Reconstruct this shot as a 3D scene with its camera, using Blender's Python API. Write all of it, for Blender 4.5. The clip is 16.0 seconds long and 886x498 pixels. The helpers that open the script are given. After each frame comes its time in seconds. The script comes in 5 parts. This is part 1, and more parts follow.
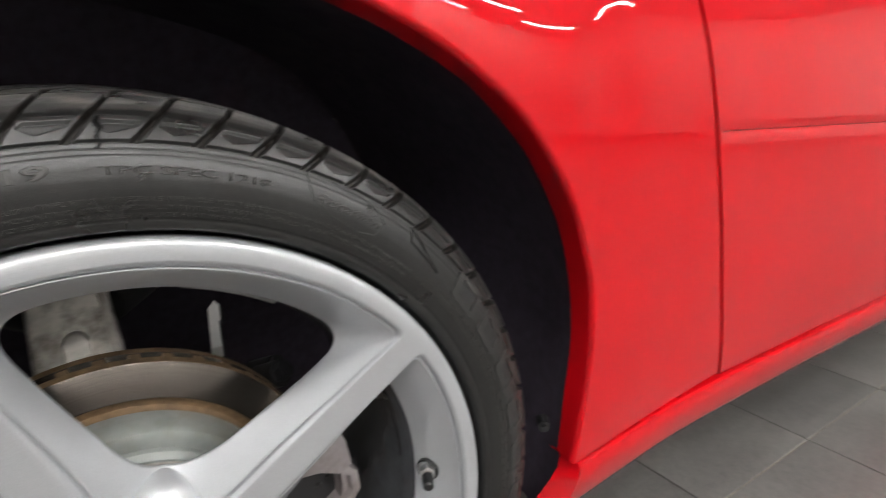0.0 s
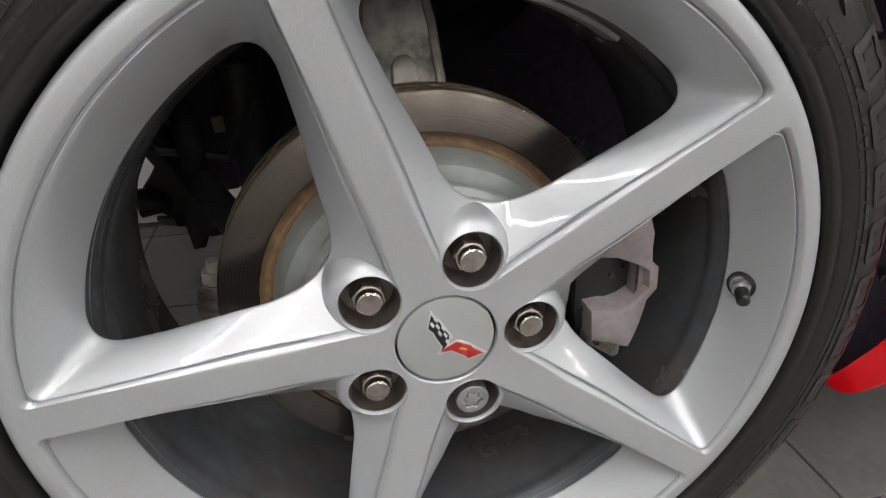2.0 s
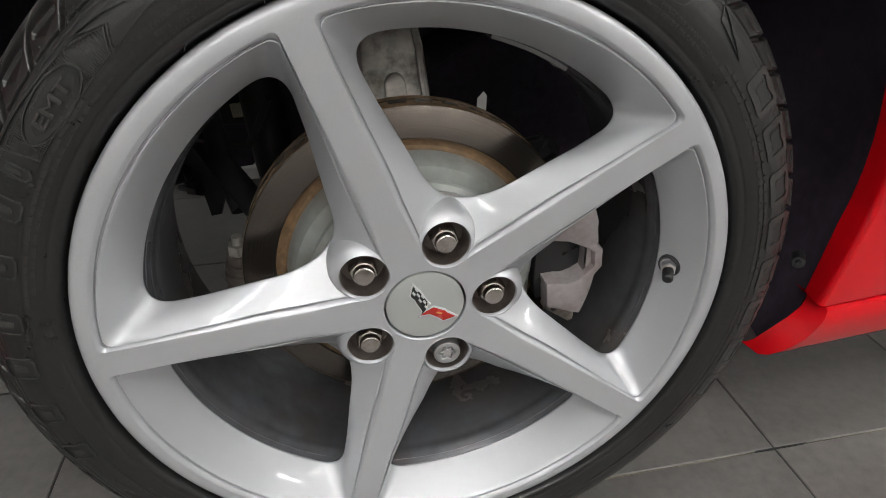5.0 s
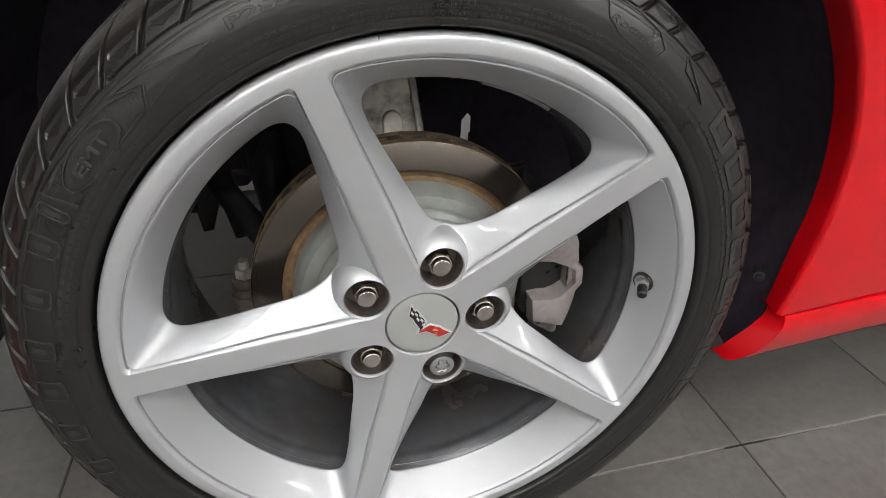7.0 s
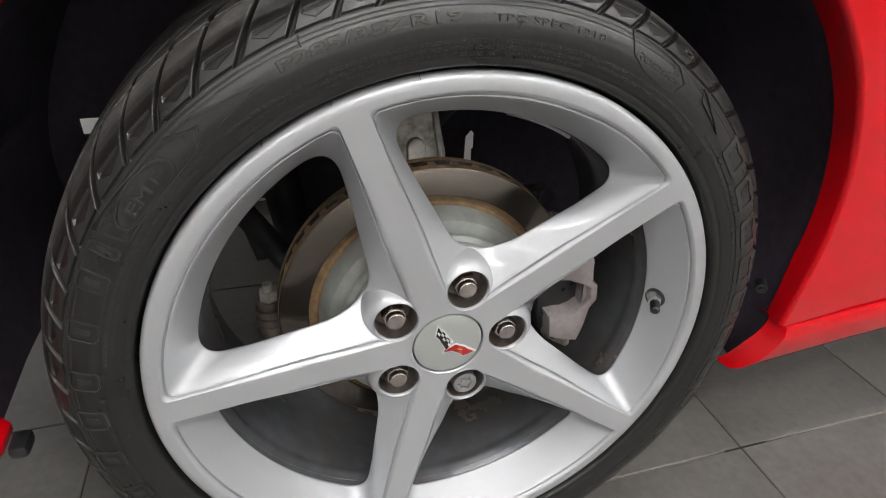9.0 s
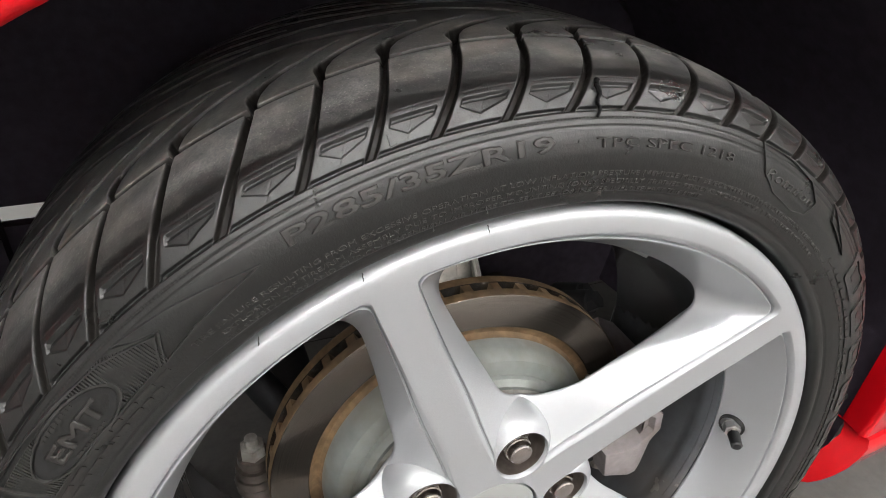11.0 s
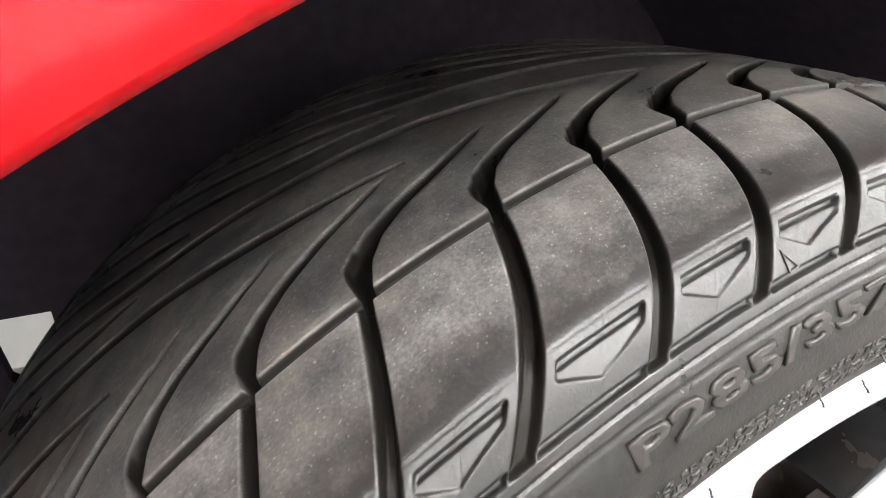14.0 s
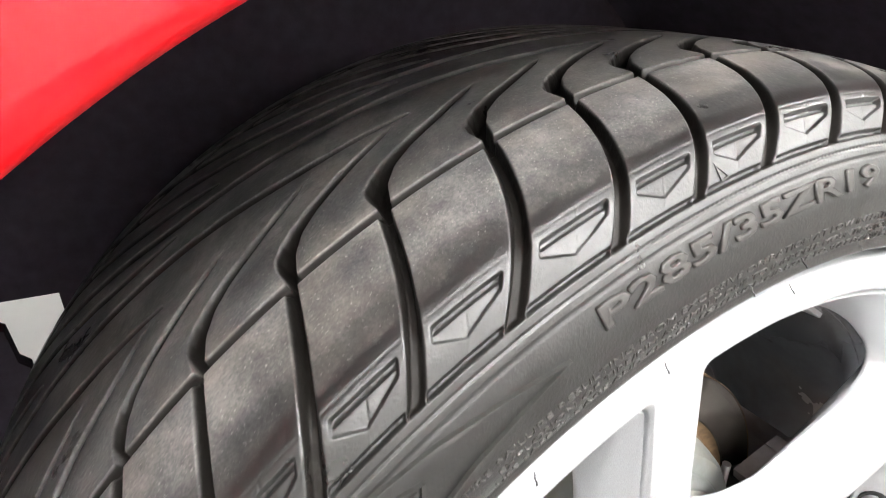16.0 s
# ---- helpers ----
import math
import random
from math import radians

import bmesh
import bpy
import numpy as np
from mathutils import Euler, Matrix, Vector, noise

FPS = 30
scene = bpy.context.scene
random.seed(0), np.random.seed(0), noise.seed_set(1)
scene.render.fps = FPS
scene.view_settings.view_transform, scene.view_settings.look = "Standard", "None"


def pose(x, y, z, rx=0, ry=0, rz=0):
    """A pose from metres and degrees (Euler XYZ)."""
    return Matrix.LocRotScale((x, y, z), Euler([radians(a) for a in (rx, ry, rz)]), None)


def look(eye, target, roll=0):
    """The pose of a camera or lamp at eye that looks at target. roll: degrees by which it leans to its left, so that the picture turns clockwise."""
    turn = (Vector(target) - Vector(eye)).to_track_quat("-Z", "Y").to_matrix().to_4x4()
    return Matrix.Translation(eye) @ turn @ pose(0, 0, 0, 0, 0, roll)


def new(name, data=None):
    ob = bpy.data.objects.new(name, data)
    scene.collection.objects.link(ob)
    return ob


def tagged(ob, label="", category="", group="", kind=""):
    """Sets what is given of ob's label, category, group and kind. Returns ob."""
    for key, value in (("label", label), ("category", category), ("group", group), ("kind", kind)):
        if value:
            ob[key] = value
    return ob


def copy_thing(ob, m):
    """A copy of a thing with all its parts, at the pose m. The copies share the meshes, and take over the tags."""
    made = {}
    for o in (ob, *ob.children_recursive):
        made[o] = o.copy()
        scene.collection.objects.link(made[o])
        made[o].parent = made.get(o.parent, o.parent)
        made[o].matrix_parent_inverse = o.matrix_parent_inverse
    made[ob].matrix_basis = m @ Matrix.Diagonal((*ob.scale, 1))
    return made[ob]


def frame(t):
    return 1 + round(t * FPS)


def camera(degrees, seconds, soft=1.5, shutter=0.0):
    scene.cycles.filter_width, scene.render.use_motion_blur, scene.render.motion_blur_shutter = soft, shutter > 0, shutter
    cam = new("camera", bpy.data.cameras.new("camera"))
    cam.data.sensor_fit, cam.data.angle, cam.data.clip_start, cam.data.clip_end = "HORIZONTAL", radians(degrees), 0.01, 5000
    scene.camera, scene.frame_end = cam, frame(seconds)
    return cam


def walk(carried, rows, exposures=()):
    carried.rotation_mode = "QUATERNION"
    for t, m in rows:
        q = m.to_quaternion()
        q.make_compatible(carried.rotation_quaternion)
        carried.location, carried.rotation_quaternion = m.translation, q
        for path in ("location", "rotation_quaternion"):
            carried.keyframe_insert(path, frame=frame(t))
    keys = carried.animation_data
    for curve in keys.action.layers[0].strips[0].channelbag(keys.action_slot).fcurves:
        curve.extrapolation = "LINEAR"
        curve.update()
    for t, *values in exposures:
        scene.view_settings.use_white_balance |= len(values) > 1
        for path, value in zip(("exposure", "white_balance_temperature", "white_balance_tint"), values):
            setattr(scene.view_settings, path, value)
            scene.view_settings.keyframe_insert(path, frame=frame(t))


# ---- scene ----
# The camera: seconds, eye (x, y, z), yaw to the left of +y, pitch and roll in degrees.
cam = camera(72.52, 16.0, soft=0.9, shutter=0.25)
ROWS = [
    (0.0, -0.0125, -0.3347, 0.6857, -34.49, -17.31, -1.01),
    (0.3, -0.0380, -0.3149, 0.6943, -26.46, -19.51, 0.06),
    (0.5, -0.0575, -0.3111, 0.6716, -23.58, -17.97, -0.78),
    (1.0, -0.0823, -0.2848, 0.6448, -17.43, -21.48, -0.34),
    (1.5, -0.0836, -0.2811, 0.6111, -14.53, -24.60, -0.23),
    (2.0, -0.0713, -0.2883, 0.5794, -12.10, -27.49, -0.52),
    (2.5, -0.0724, -0.2990, 0.5431, -11.79, -28.99, -0.20),
    (3.0, -0.0704, -0.3110, 0.5189, -11.50, -30.39, -0.05),
    (3.5, -0.0693, -0.3243, 0.5311, -11.63, -30.79, 0.23),
    (4.0, -0.0697, -0.3314, 0.5422, -11.27, -31.26, 0.18),
    (4.5, -0.0720, -0.3448, 0.5933, -11.38, -31.52, 0.38),
    (4.7, -0.0668, -0.3601, 0.6272, -11.43, -31.55, 0.36),
    (6.8, -0.0927, -0.3853, 0.6794, -13.98, -31.29, 0.84),
    (7.0, -0.0902, -0.3924, 0.6861, -14.19, -31.45, 0.91),
    (7.5, -0.0958, -0.3970, 0.6931, -14.72, -31.33, 0.95),
    (8.0, -0.1099, -0.3968, 0.6843, -15.22, -31.47, 1.07),
    (8.5, -0.1194, -0.4067, 0.6951, -16.02, -31.44, 1.27),
    (9.0, -0.1334, -0.3872, 0.7116, -16.61, -31.24, 1.29),
    (9.5, -0.1445, -0.2950, 0.7231, -18.25, -30.95, 1.73),
    (9.7, -0.1389, -0.2549, 0.7347, -18.80, -32.11, 2.02),
    (11.8, -0.1559, -0.2087, 0.7339, -23.73, -29.21, 2.30),
    (12.0, -0.1657, -0.2108, 0.7324, -24.42, -28.72, 2.55),
    (12.5, -0.1877, -0.2075, 0.7313, -25.33, -27.57, 2.45),
    (13.0, -0.2157, -0.1492, 0.7157, -26.23, -26.32, 2.67),
    (13.5, -0.2271, -0.0899, 0.6989, -27.29, -25.57, 2.25),
    (14.0, -0.2094, -0.0582, 0.7019, -27.97, -24.46, 2.27),
    (14.5, -0.1997, -0.0514, 0.7055, -28.15, -24.08, 2.19),
    (15.0, -0.2086, -0.0607, 0.7068, -28.55, -23.74, 2.13),
    (15.5, -0.2122, -0.0653, 0.7035, -29.21, -23.67, 2.15),
    (16.0, -0.2351, -0.0930, 0.6907, -29.95, -23.29, 2.22),
]


# Seconds, stops: the clip's camera brightens as it closes in on the dark tyre.
EXPOSURES = [(0.0, -0.88), (1.0, -0.76), (1.5, -1.06), (2.0, -1.20), (3.0, -1.36), (4.5, -1.32), (7.0, -1.05), (9.0, -1.05), (9.7, -0.76), (11.8, -0.55), (12.5, -0.52), (13.0, -0.20), (13.5, 0.18), (14.0, 0.60), (15.5, 0.88), (16.0, 0.76)]


def aim(x, y, z, yaw, pitch, roll):
    a, b = radians(yaw), radians(pitch)
    ahead = (-math.sin(a) * math.cos(b), math.cos(a) * math.cos(b), math.sin(b))
    return look((x, y, z), (x + ahead[0], y + ahead[1], z + ahead[2]), roll)


walk(cam, [(t, aim(x, y, z, yaw, pitch, roll)) for t, x, y, z, yaw, pitch, roll in ROWS], EXPOSURES)

# ---- light: a bright showroom with ceiling tubes ----
world = bpy.data.worlds.new("room_air")
scene.world = world
world.use_nodes = True
world.node_tree.nodes["Background"].inputs[0].default_value = (0.9, 0.95, 1.0, 1)
world.node_tree.nodes["Background"].inputs[1].default_value = 0.05
TUBE_POWER = 152.0

HUB_Z = 0.338      # height of the wheel's axis
SPOKE_AT = 36.86   # direction of one spoke, degrees from +x


# ---- materials ----
def nodes_of(name):
    m = bpy.data.materials.new(name)
    m.use_nodes = True
    t = m.node_tree
    return m, t, t.nodes["Principled BSDF"]


def link(t, a, b):
    t.links.new(a, b)


def coords(t, scale=1.0, random_shift=False):
    tc = t.nodes.new("ShaderNodeTexCoord")
    mp = t.nodes.new("ShaderNodeMapping")
    mp.inputs["Scale"].default_value = (scale,) * 3 if isinstance(scale, (int, float)) else scale
    link(t, tc.outputs["Object"], mp.inputs["Vector"])
    if random_shift:
        info = t.nodes.new("ShaderNodeObjectInfo")
        mul = t.nodes.new("ShaderNodeMath")
        mul.operation = "MULTIPLY"
        mul.inputs[1].default_value = 60.0
        link(t, info.outputs["Random"], mul.inputs[0])
        link(t, mul.outputs[0], mp.inputs["Location"])
    return mp.outputs["Vector"]


def noise_tex(t, vec, scale, detail=4.0, rough=0.55):
    n = t.nodes.new("ShaderNodeTexNoise")
    n.inputs["Scale"].default_value = scale
    n.inputs["Detail"].default_value = detail
    n.inputs["Roughness"].default_value = rough
    link(t, vec, n.inputs["Vector"])
    return n.outputs["Fac"]


def ramp(t, fac, stops):
    r = t.nodes.new("ShaderNodeValToRGB")
    while len(r.color_ramp.elements) < len(stops):
        r.color_ramp.elements.new(0.5)
    for e, (p, c) in zip(r.color_ramp.elements, stops):
        e.position = p
        e.color = (*c, 1) if len(c) == 3 else c
    link(t, fac, r.inputs["Fac"])
    return r.outputs["Color"]


def mixed(t, fac, a, b, blend="MIX"):
    m = t.nodes.new("ShaderNodeMix")
    m.data_type, m.blend_type = "RGBA", blend
    for s, v in ((m.inputs["Factor"], fac), (m.inputs["A"], a), (m.inputs["B"], b)):
        if hasattr(v, "is_linked"):
            link(t, v, s)
        elif isinstance(v, (int, float)):
            s.default_value = v
        else:
            s.default_value = (*v, 1)
    return m.outputs["Result"]


def bumped(t, p, height, strength=0.2, distance=0.001):
    b = t.nodes.new("ShaderNodeBump")
    b.inputs["Strength"].default_value = strength
    b.inputs["Distance"].default_value = distance
    link(t, height, b.inputs["Height"])
    link(t, b.outputs["Normal"], p.inputs["Normal"])


def plain(name, colour, rough, metal=0.0, vary=0.12, grain=60.0, bump=0.1, coat=0.0, spec=0.5, dirt=None, dirt_scale=18.0):
    """A surface with fine and broad variation; dirt: a second colour that lies in patches."""
    m, t, p = nodes_of(name)
    v = coords(t)
    fine, broad = noise_tex(t, v, grain), noise_tex(t, v, dirt_scale, 5.0, 0.6)
    lo, hi = [c * (1 - vary) for c in colour], [min(1, c * (1 + vary)) for c in colour]
    col = ramp(t, fine, [(0.3, lo), (0.7, hi)])
    if dirt:
        fac = ramp(t, broad, [(0.45, (0, 0, 0)), (0.7, (1, 1, 1))])
        col = mixed(t, fac, col, dirt)
    link(t, col, p.inputs["Base Color"])
    r = ramp(t, broad, [(0.3, (rough * 0.85,) * 3), (0.75, (min(1, rough * 1.2),) * 3)])
    link(t, r, p.inputs["Roughness"])
    p.inputs["Metallic"].default_value = metal
    p.inputs["Coat Weight"].default_value = coat
    p.inputs["Coat Roughness"].default_value = 0.04
    p.inputs["Specular IOR Level"].default_value = spec
    if bump:
        bumped(t, p, noise_tex(t, v, grain * 8), bump, 0.0006)
    return m


def red_paint():
    m, t, p = nodes_of("red car paint")
    v = coords(t)
    col = ramp(t, noise_tex(t, v, 3.0), [(0.3, (0.53, 0.0012, 0.0058)), (0.7, (0.58, 0.0018, 0.0070))])
    link(t, col, p.inputs["Base Color"])
    p.inputs["Roughness"].default_value = 0.4
    p.inputs["Specular IOR Level"].default_value = 0.03
    p.inputs["Coat Weight"].default_value = 1.0
    p.inputs["Coat IOR"].default_value = 1.44
    p.inputs["Coat Roughness"].default_value = 0.03
    bumped(t, p, noise_tex(t, v, 260.0, 2.0), 0.015, 0.0004)
    return m


def wheel_silver():
    m, t, p = nodes_of("silver wheel lacquer")
    v = coords(t)
    flake = noise_tex(t, v, 2600.0, 1.0)
    broad = noise_tex(t, v, 14.0, 4.0)
    col = ramp(t, flake, [(0.3, (0.408, 0.420, 0.439)), (0.7, (0.513, 0.527, 0.549))])
    dust = ramp(t, broad, [(0.52, (0, 0, 0)), (0.85, (0.25, 0.25, 0.25))])
    col = mixed(t, dust, col, (0.42, 0.41, 0.39))
    specks = ramp(t, noise_tex(t, v, 170.0, 2.0), [(0.78, (0, 0, 0)), (0.83, (0.3, 0.3, 0.3))])
    col = mixed(t, specks, col, (0.30, 0.27, 0.24))
    link(t, col, p.inputs["Base Color"])
    p.inputs["Metallic"].default_value = 0.45
    link(t, ramp(t, broad, [(0.3, (0.42,) * 3), (0.75, (0.50,) * 3)]), p.inputs["Roughness"])
    p.inputs["Coat Weight"].default_value = 0.7
    p.inputs["Coat Roughness"].default_value = 0.05
    bumped(t, p, noise_tex(t, v, 320.0, 2.0), 0.03, 0.0004)
    return m


def tyre_rubber():
    m, t, p = nodes_of("worn tyre rubber")
    v = coords(t)
    grain, fine, broad = noise_tex(t, v, 900.0, 3.0), noise_tex(t, v, 220.0, 5.0, 0.65), noise_tex(t, v, 26.0, 5.0, 0.62)
    col = ramp(t, fine, [(0.3, (0.0080, 0.0081, 0.0081)), (0.75, (0.0150, 0.0148, 0.0142))])
    # Dust lies on the running surface and is kept out of the moulded grooves.
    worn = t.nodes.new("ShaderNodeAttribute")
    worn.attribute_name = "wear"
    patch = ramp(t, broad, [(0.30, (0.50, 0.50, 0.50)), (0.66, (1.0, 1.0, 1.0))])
    # The running surface begins at a ragged edge on the shoulder: scrubbed dark first, then dusty.
    edge = t.nodes.new("ShaderNodeAttribute")
    edge.attribute_name = "edge"
    rag = t.nodes.new("ShaderNodeMath")
    rag.operation = "MULTIPLY_ADD"
    link(t, mixed(t, 0.35, noise_tex(t, v, 60.0, 6.0, 0.7), noise_tex(t, v, 700.0, 3.0, 0.7)), rag.inputs[0])
    rag.inputs[1].default_value = 0.62
    link(t, edge.outputs["Fac"], rag.inputs[2])
    scrubbed = ramp(t, rag.outputs[0], [(0.49, (0, 0, 0)), (0.56, (1, 1, 1))])
    dusty = ramp(t, rag.outputs[0], [(0.49, (0, 0, 0)), (0.56, (0.30, 0.30, 0.30)), (0.76, (0.44, 0.44, 0.44)), (1.05, (1, 1, 1))])
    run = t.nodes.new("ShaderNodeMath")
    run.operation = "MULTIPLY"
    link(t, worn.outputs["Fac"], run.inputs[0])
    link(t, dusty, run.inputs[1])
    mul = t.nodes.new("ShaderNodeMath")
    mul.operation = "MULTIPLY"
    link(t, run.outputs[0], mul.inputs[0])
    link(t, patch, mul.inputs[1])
    blotch = mixed(t, 0.30, noise_tex(t, v, 46.0, 9.0, 0.74), noise_tex(t, v, 1000.0, 3.0, 0.7))
    dust = ramp(t, blotch, [(0.40, (0.068, 0.067, 0.071)), (0.5, (0.134, 0.132, 0.130)), (0.60, (0.240, 0.229, 0.216))])
    earth = ramp(t, noise_tex(t, v, 27.0, 6.0, 0.65), [(0.48, (0, 0, 0)), (0.64, (0.72, 0.72, 0.72))])
    dust = mixed(t, earth, dust, mixed(t, 0.5, (0.205, 0.172, 0.143), dust))
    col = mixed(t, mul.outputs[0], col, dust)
    specks = ramp(t, noise_tex(t, v, 1100.0, 2.0), [(0.66, (0, 0, 0)), (0.71, (0.75, 0.75, 0.75))])
    mul2 = t.nodes.new("ShaderNodeMath")
    mul2.operation = "MULTIPLY"
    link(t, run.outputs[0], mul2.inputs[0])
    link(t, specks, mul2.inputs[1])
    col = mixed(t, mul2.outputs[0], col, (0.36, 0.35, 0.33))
    # Groove shade painted by depth: darker colour here, weaker reflection below.
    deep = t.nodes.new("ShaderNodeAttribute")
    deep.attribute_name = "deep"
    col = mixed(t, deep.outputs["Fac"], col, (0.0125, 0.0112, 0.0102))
    link(t, col, p.inputs["Base Color"])
    r = ramp(t, broad, [(0.3, (0.26,) * 3), (0.7, (0.40,) * 3)])
    link(t, r, p.inputs["Roughness"])
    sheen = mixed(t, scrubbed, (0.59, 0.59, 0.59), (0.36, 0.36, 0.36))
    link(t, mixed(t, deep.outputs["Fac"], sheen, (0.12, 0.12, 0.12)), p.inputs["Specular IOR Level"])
    both = t.nodes.new("ShaderNodeMath")
    both.operation = "ADD"
    link(t, grain, both.inputs[0])
    link(t, fine, both.inputs[1])
    bumped(t, p, both.outputs[0], 0.30, 0.0004)
    return m


def disc_metal(name, tone, rough):
    """Turned iron with rings round the axis."""
    m, t, p = nodes_of(name)
    tc = t.nodes.new("ShaderNodeTexCoord")
    sep = t.nodes.new("ShaderNodeSeparateXYZ")
    link(t, tc.outputs["Object"], sep.inputs[0])
    flat = t.nodes.new("ShaderNodeCombineXYZ")
    link(t, sep.outputs["X"], flat.inputs["X"])
    link(t, sep.outputs["Z"], flat.inputs["Y"])
    off = t.nodes.new("ShaderNodeVectorMath")
    off.operation = "SUBTRACT"
    off.inputs[1].default_value = (0, HUB_Z, 0)
    link(t, flat.outputs[0], off.inputs[0])
    far = t.nodes.new("ShaderNodeVectorMath")
    far.operation = "LENGTH"
    link(t, off.outputs[0], far.inputs[0])
    n = t.nodes.new("ShaderNodeTexNoise")
    n.noise_dimensions = "1D"
    n.inputs["Scale"].default_value = 900.0
    n.inputs["Detail"].default_value = 3.0
    link(t, far.outputs["Value"], n.inputs["W"])
    v = coords(t)
    col = ramp(t, n.outputs["Fac"], [(0.3, [c * 0.8 for c in tone]), (0.7, [c * 1.15 for c in tone])])
    stain = ramp(t, noise_tex(t, v, 22.0, 5.0), [(0.5, (0, 0, 0)), (0.8, (0.5, 0.5, 0.5))])
    col = mixed(t, stain, col, (0.16, 0.11, 0.075))
    link(t, col, p.inputs["Base Color"])
    p.inputs["Metallic"].default_value = 0.9
    p.inputs["Roughness"].default_value = rough
    p.inputs["Anisotropic"].default_value = 0.96
    p.inputs["Anisotropic Rotation"].default_value = 0.25
    round_axis = t.nodes.new("ShaderNodeTangent")
    round_axis.direction_type, round_axis.axis = "RADIAL", "Y"
    link(t, round_axis.outputs["Tangent"], p.inputs["Tangent"])
    bumped(t, p, n.outputs["Fac"], 0.12, 0.0004)
    return m


def tile_stone():
    m, t, p = nodes_of("grey porcelain tile")
    v = coords(t, 1.0, True)
    info = t.nodes.new("ShaderNodeObjectInfo")
    cloud, fine = noise_tex(t, v, 5.0, 6.0, 0.6), noise_tex(t, v, 70.0, 5.0, 0.6)
    col = ramp(t, cloud, [(0.3, (0.098, 0.093, 0.089)), (0.5, (0.140, 0.134, 0.128)), (0.72, (0.188, 0.181, 0.172))])
    col = mixed(t, 0.35, col, ramp(t, fine, [(0.3, (0.066, 0.063, 0.060)), (0.7, (0.185, 0.178, 0.170))]))
    shade = ramp(t, info.outputs["Random"], [(0.0, (0.88, 0.88, 0.88)), (1.0, (1.08, 1.07, 1.06))])
    col = mixed(t, 1.0, col, shade, "MULTIPLY")
    link(t, col, p.inputs["Base Color"])
    link(t, ramp(t, fine, [(0.3, (0.34,) * 3), (0.7, (0.5,) * 3)]), p.inputs["Roughness"])
    bumped(t, p, fine, 0.08, 0.0006)
    return m


def glow(name, colour, strength):
    m, t, p = nodes_of(name)
    p.inputs["Base Color"].default_value = (0.9, 0.9, 0.9, 1)
    p.inputs["Emission Color"].default_value = (*colour, 1)
    p.inputs["Emission Strength"].default_value = strength
    return m


RED = red_paint()
SILVER = wheel_silver()
RUBBER = tyre_rubber()
DISC = disc_metal("turned iron disc face", (0.145, 0.127, 0.112), 0.27)
HAT = plain("grey coated disc hat", (0.24, 0.255, 0.245), 0.5, 0.3, dirt=(0.22, 0.21, 0.18), dirt_scale=25)
RUST = plain("brown rusty iron", (0.20, 0.125, 0.065), 0.75, 0.2, vary=0.35, grain=140, bump=0.4, dirt=(0.10, 0.07, 0.045))
CAST = plain("raw cast aluminium", (0.42, 0.40, 0.37), 0.55, 0.45, vary=0.15, grain=90, bump=0.35, dirt=(0.16, 0.13, 0.11), dirt_scale=30)
STAINED = plain("stained cast aluminium", (0.50, 0.48, 0.44), 0.6, 0.25, vary=0.3, grain=55, bump=0.5, dirt=(0.07, 0.055, 0.042), dirt_scale=42)
CALIPER = plain("dusty grey caliper alloy", (0.27, 0.242, 0.246), 0.55, 0.3, vary=0.12, grain=120, bump=0.25, dirt=(0.18, 0.148, 0.14), dirt_scale=22)
DARK = plain("black chassis steel", (0.018, 0.018, 0.020), 0.55, 0.2, vary=0.3, bump=0.2, dirt=(0.035, 0.032, 0.03))
LINER = plain("black moulded liner plastic", (0.058, 0.047, 0.066), 0.7, vary=0.2, grain=80, bump=0.3, spec=0.25)
BARREL = plain("grey inner barrel with brake dust", (0.150, 0.155, 0.168), 0.25, 0.55, vary=0.16, grain=50, bump=0.04, dirt=(0.135, 0.112, 0.096), dirt_scale=9)
CHROME = plain("worn chrome", (0.62, 0.58, 0.55), 0.22, 1.0, vary=0.08, grain=200, bump=0.08, dirt=(0.40, 0.35, 0.31), dirt_scale=120)
STEEL = plain("bright zinc steel", (0.55, 0.55, 0.56), 0.35, 0.9, vary=0.08, bump=0.1)
BLACK = plain("black plastic", (0.012, 0.012, 0.013), 0.4, vary=0.15, bump=0.1)
CAPSILVER = plain("satin silver cap", (0.47, 0.49, 0.48), 0.42, 0.5, vary=0.03, grain=1500, bump=0.02)
EMBLEM_RED = plain("red enamel", (0.40, 0.022, 0.018), 0.25, vary=0.05, coat=0.6, bump=0)
EMBLEM_BLACK = plain("black enamel", (0.015, 0.015, 0.016), 0.25, vary=0.05, coat=0.6, bump=0)
EMBLEM_WHITE = plain("pale metal enamel", (0.66, 0.66, 0.66), 0.3, 0.4, vary=0.04, bump=0)
# Browner and darker than the silver round the lug pockets; the boot shares it.
SEAT = plain("dark brown lug seat", (0.17, 0.145, 0.13), 0.34, 0.6, vary=0.15, grain=150, bump=0.15, dirt=(0.09, 0.072, 0.062), dirt_scale=40)
# Raised marks get a lighter colour in place of light catching their relief.
RAISED = plain("lightened dusty raised rubber", (0.0270, 0.0252, 0.0238), 0.40, vary=0.25, grain=300, bump=0.15)
MARK = plain("lightened raised rubber", (0.0280, 0.0275, 0.0265), 0.36, vary=0.25, grain=300, bump=0.15)
ZINC = plain("dull zinc weight", (0.24, 0.24, 0.24), 0.5, 0.4, vary=0.1, bump=0.1)
FLASH = plain("matt black rubber flash", (0.004, 0.004, 0.004), 0.9, vary=0.1, bump=0.1, spec=0.08)
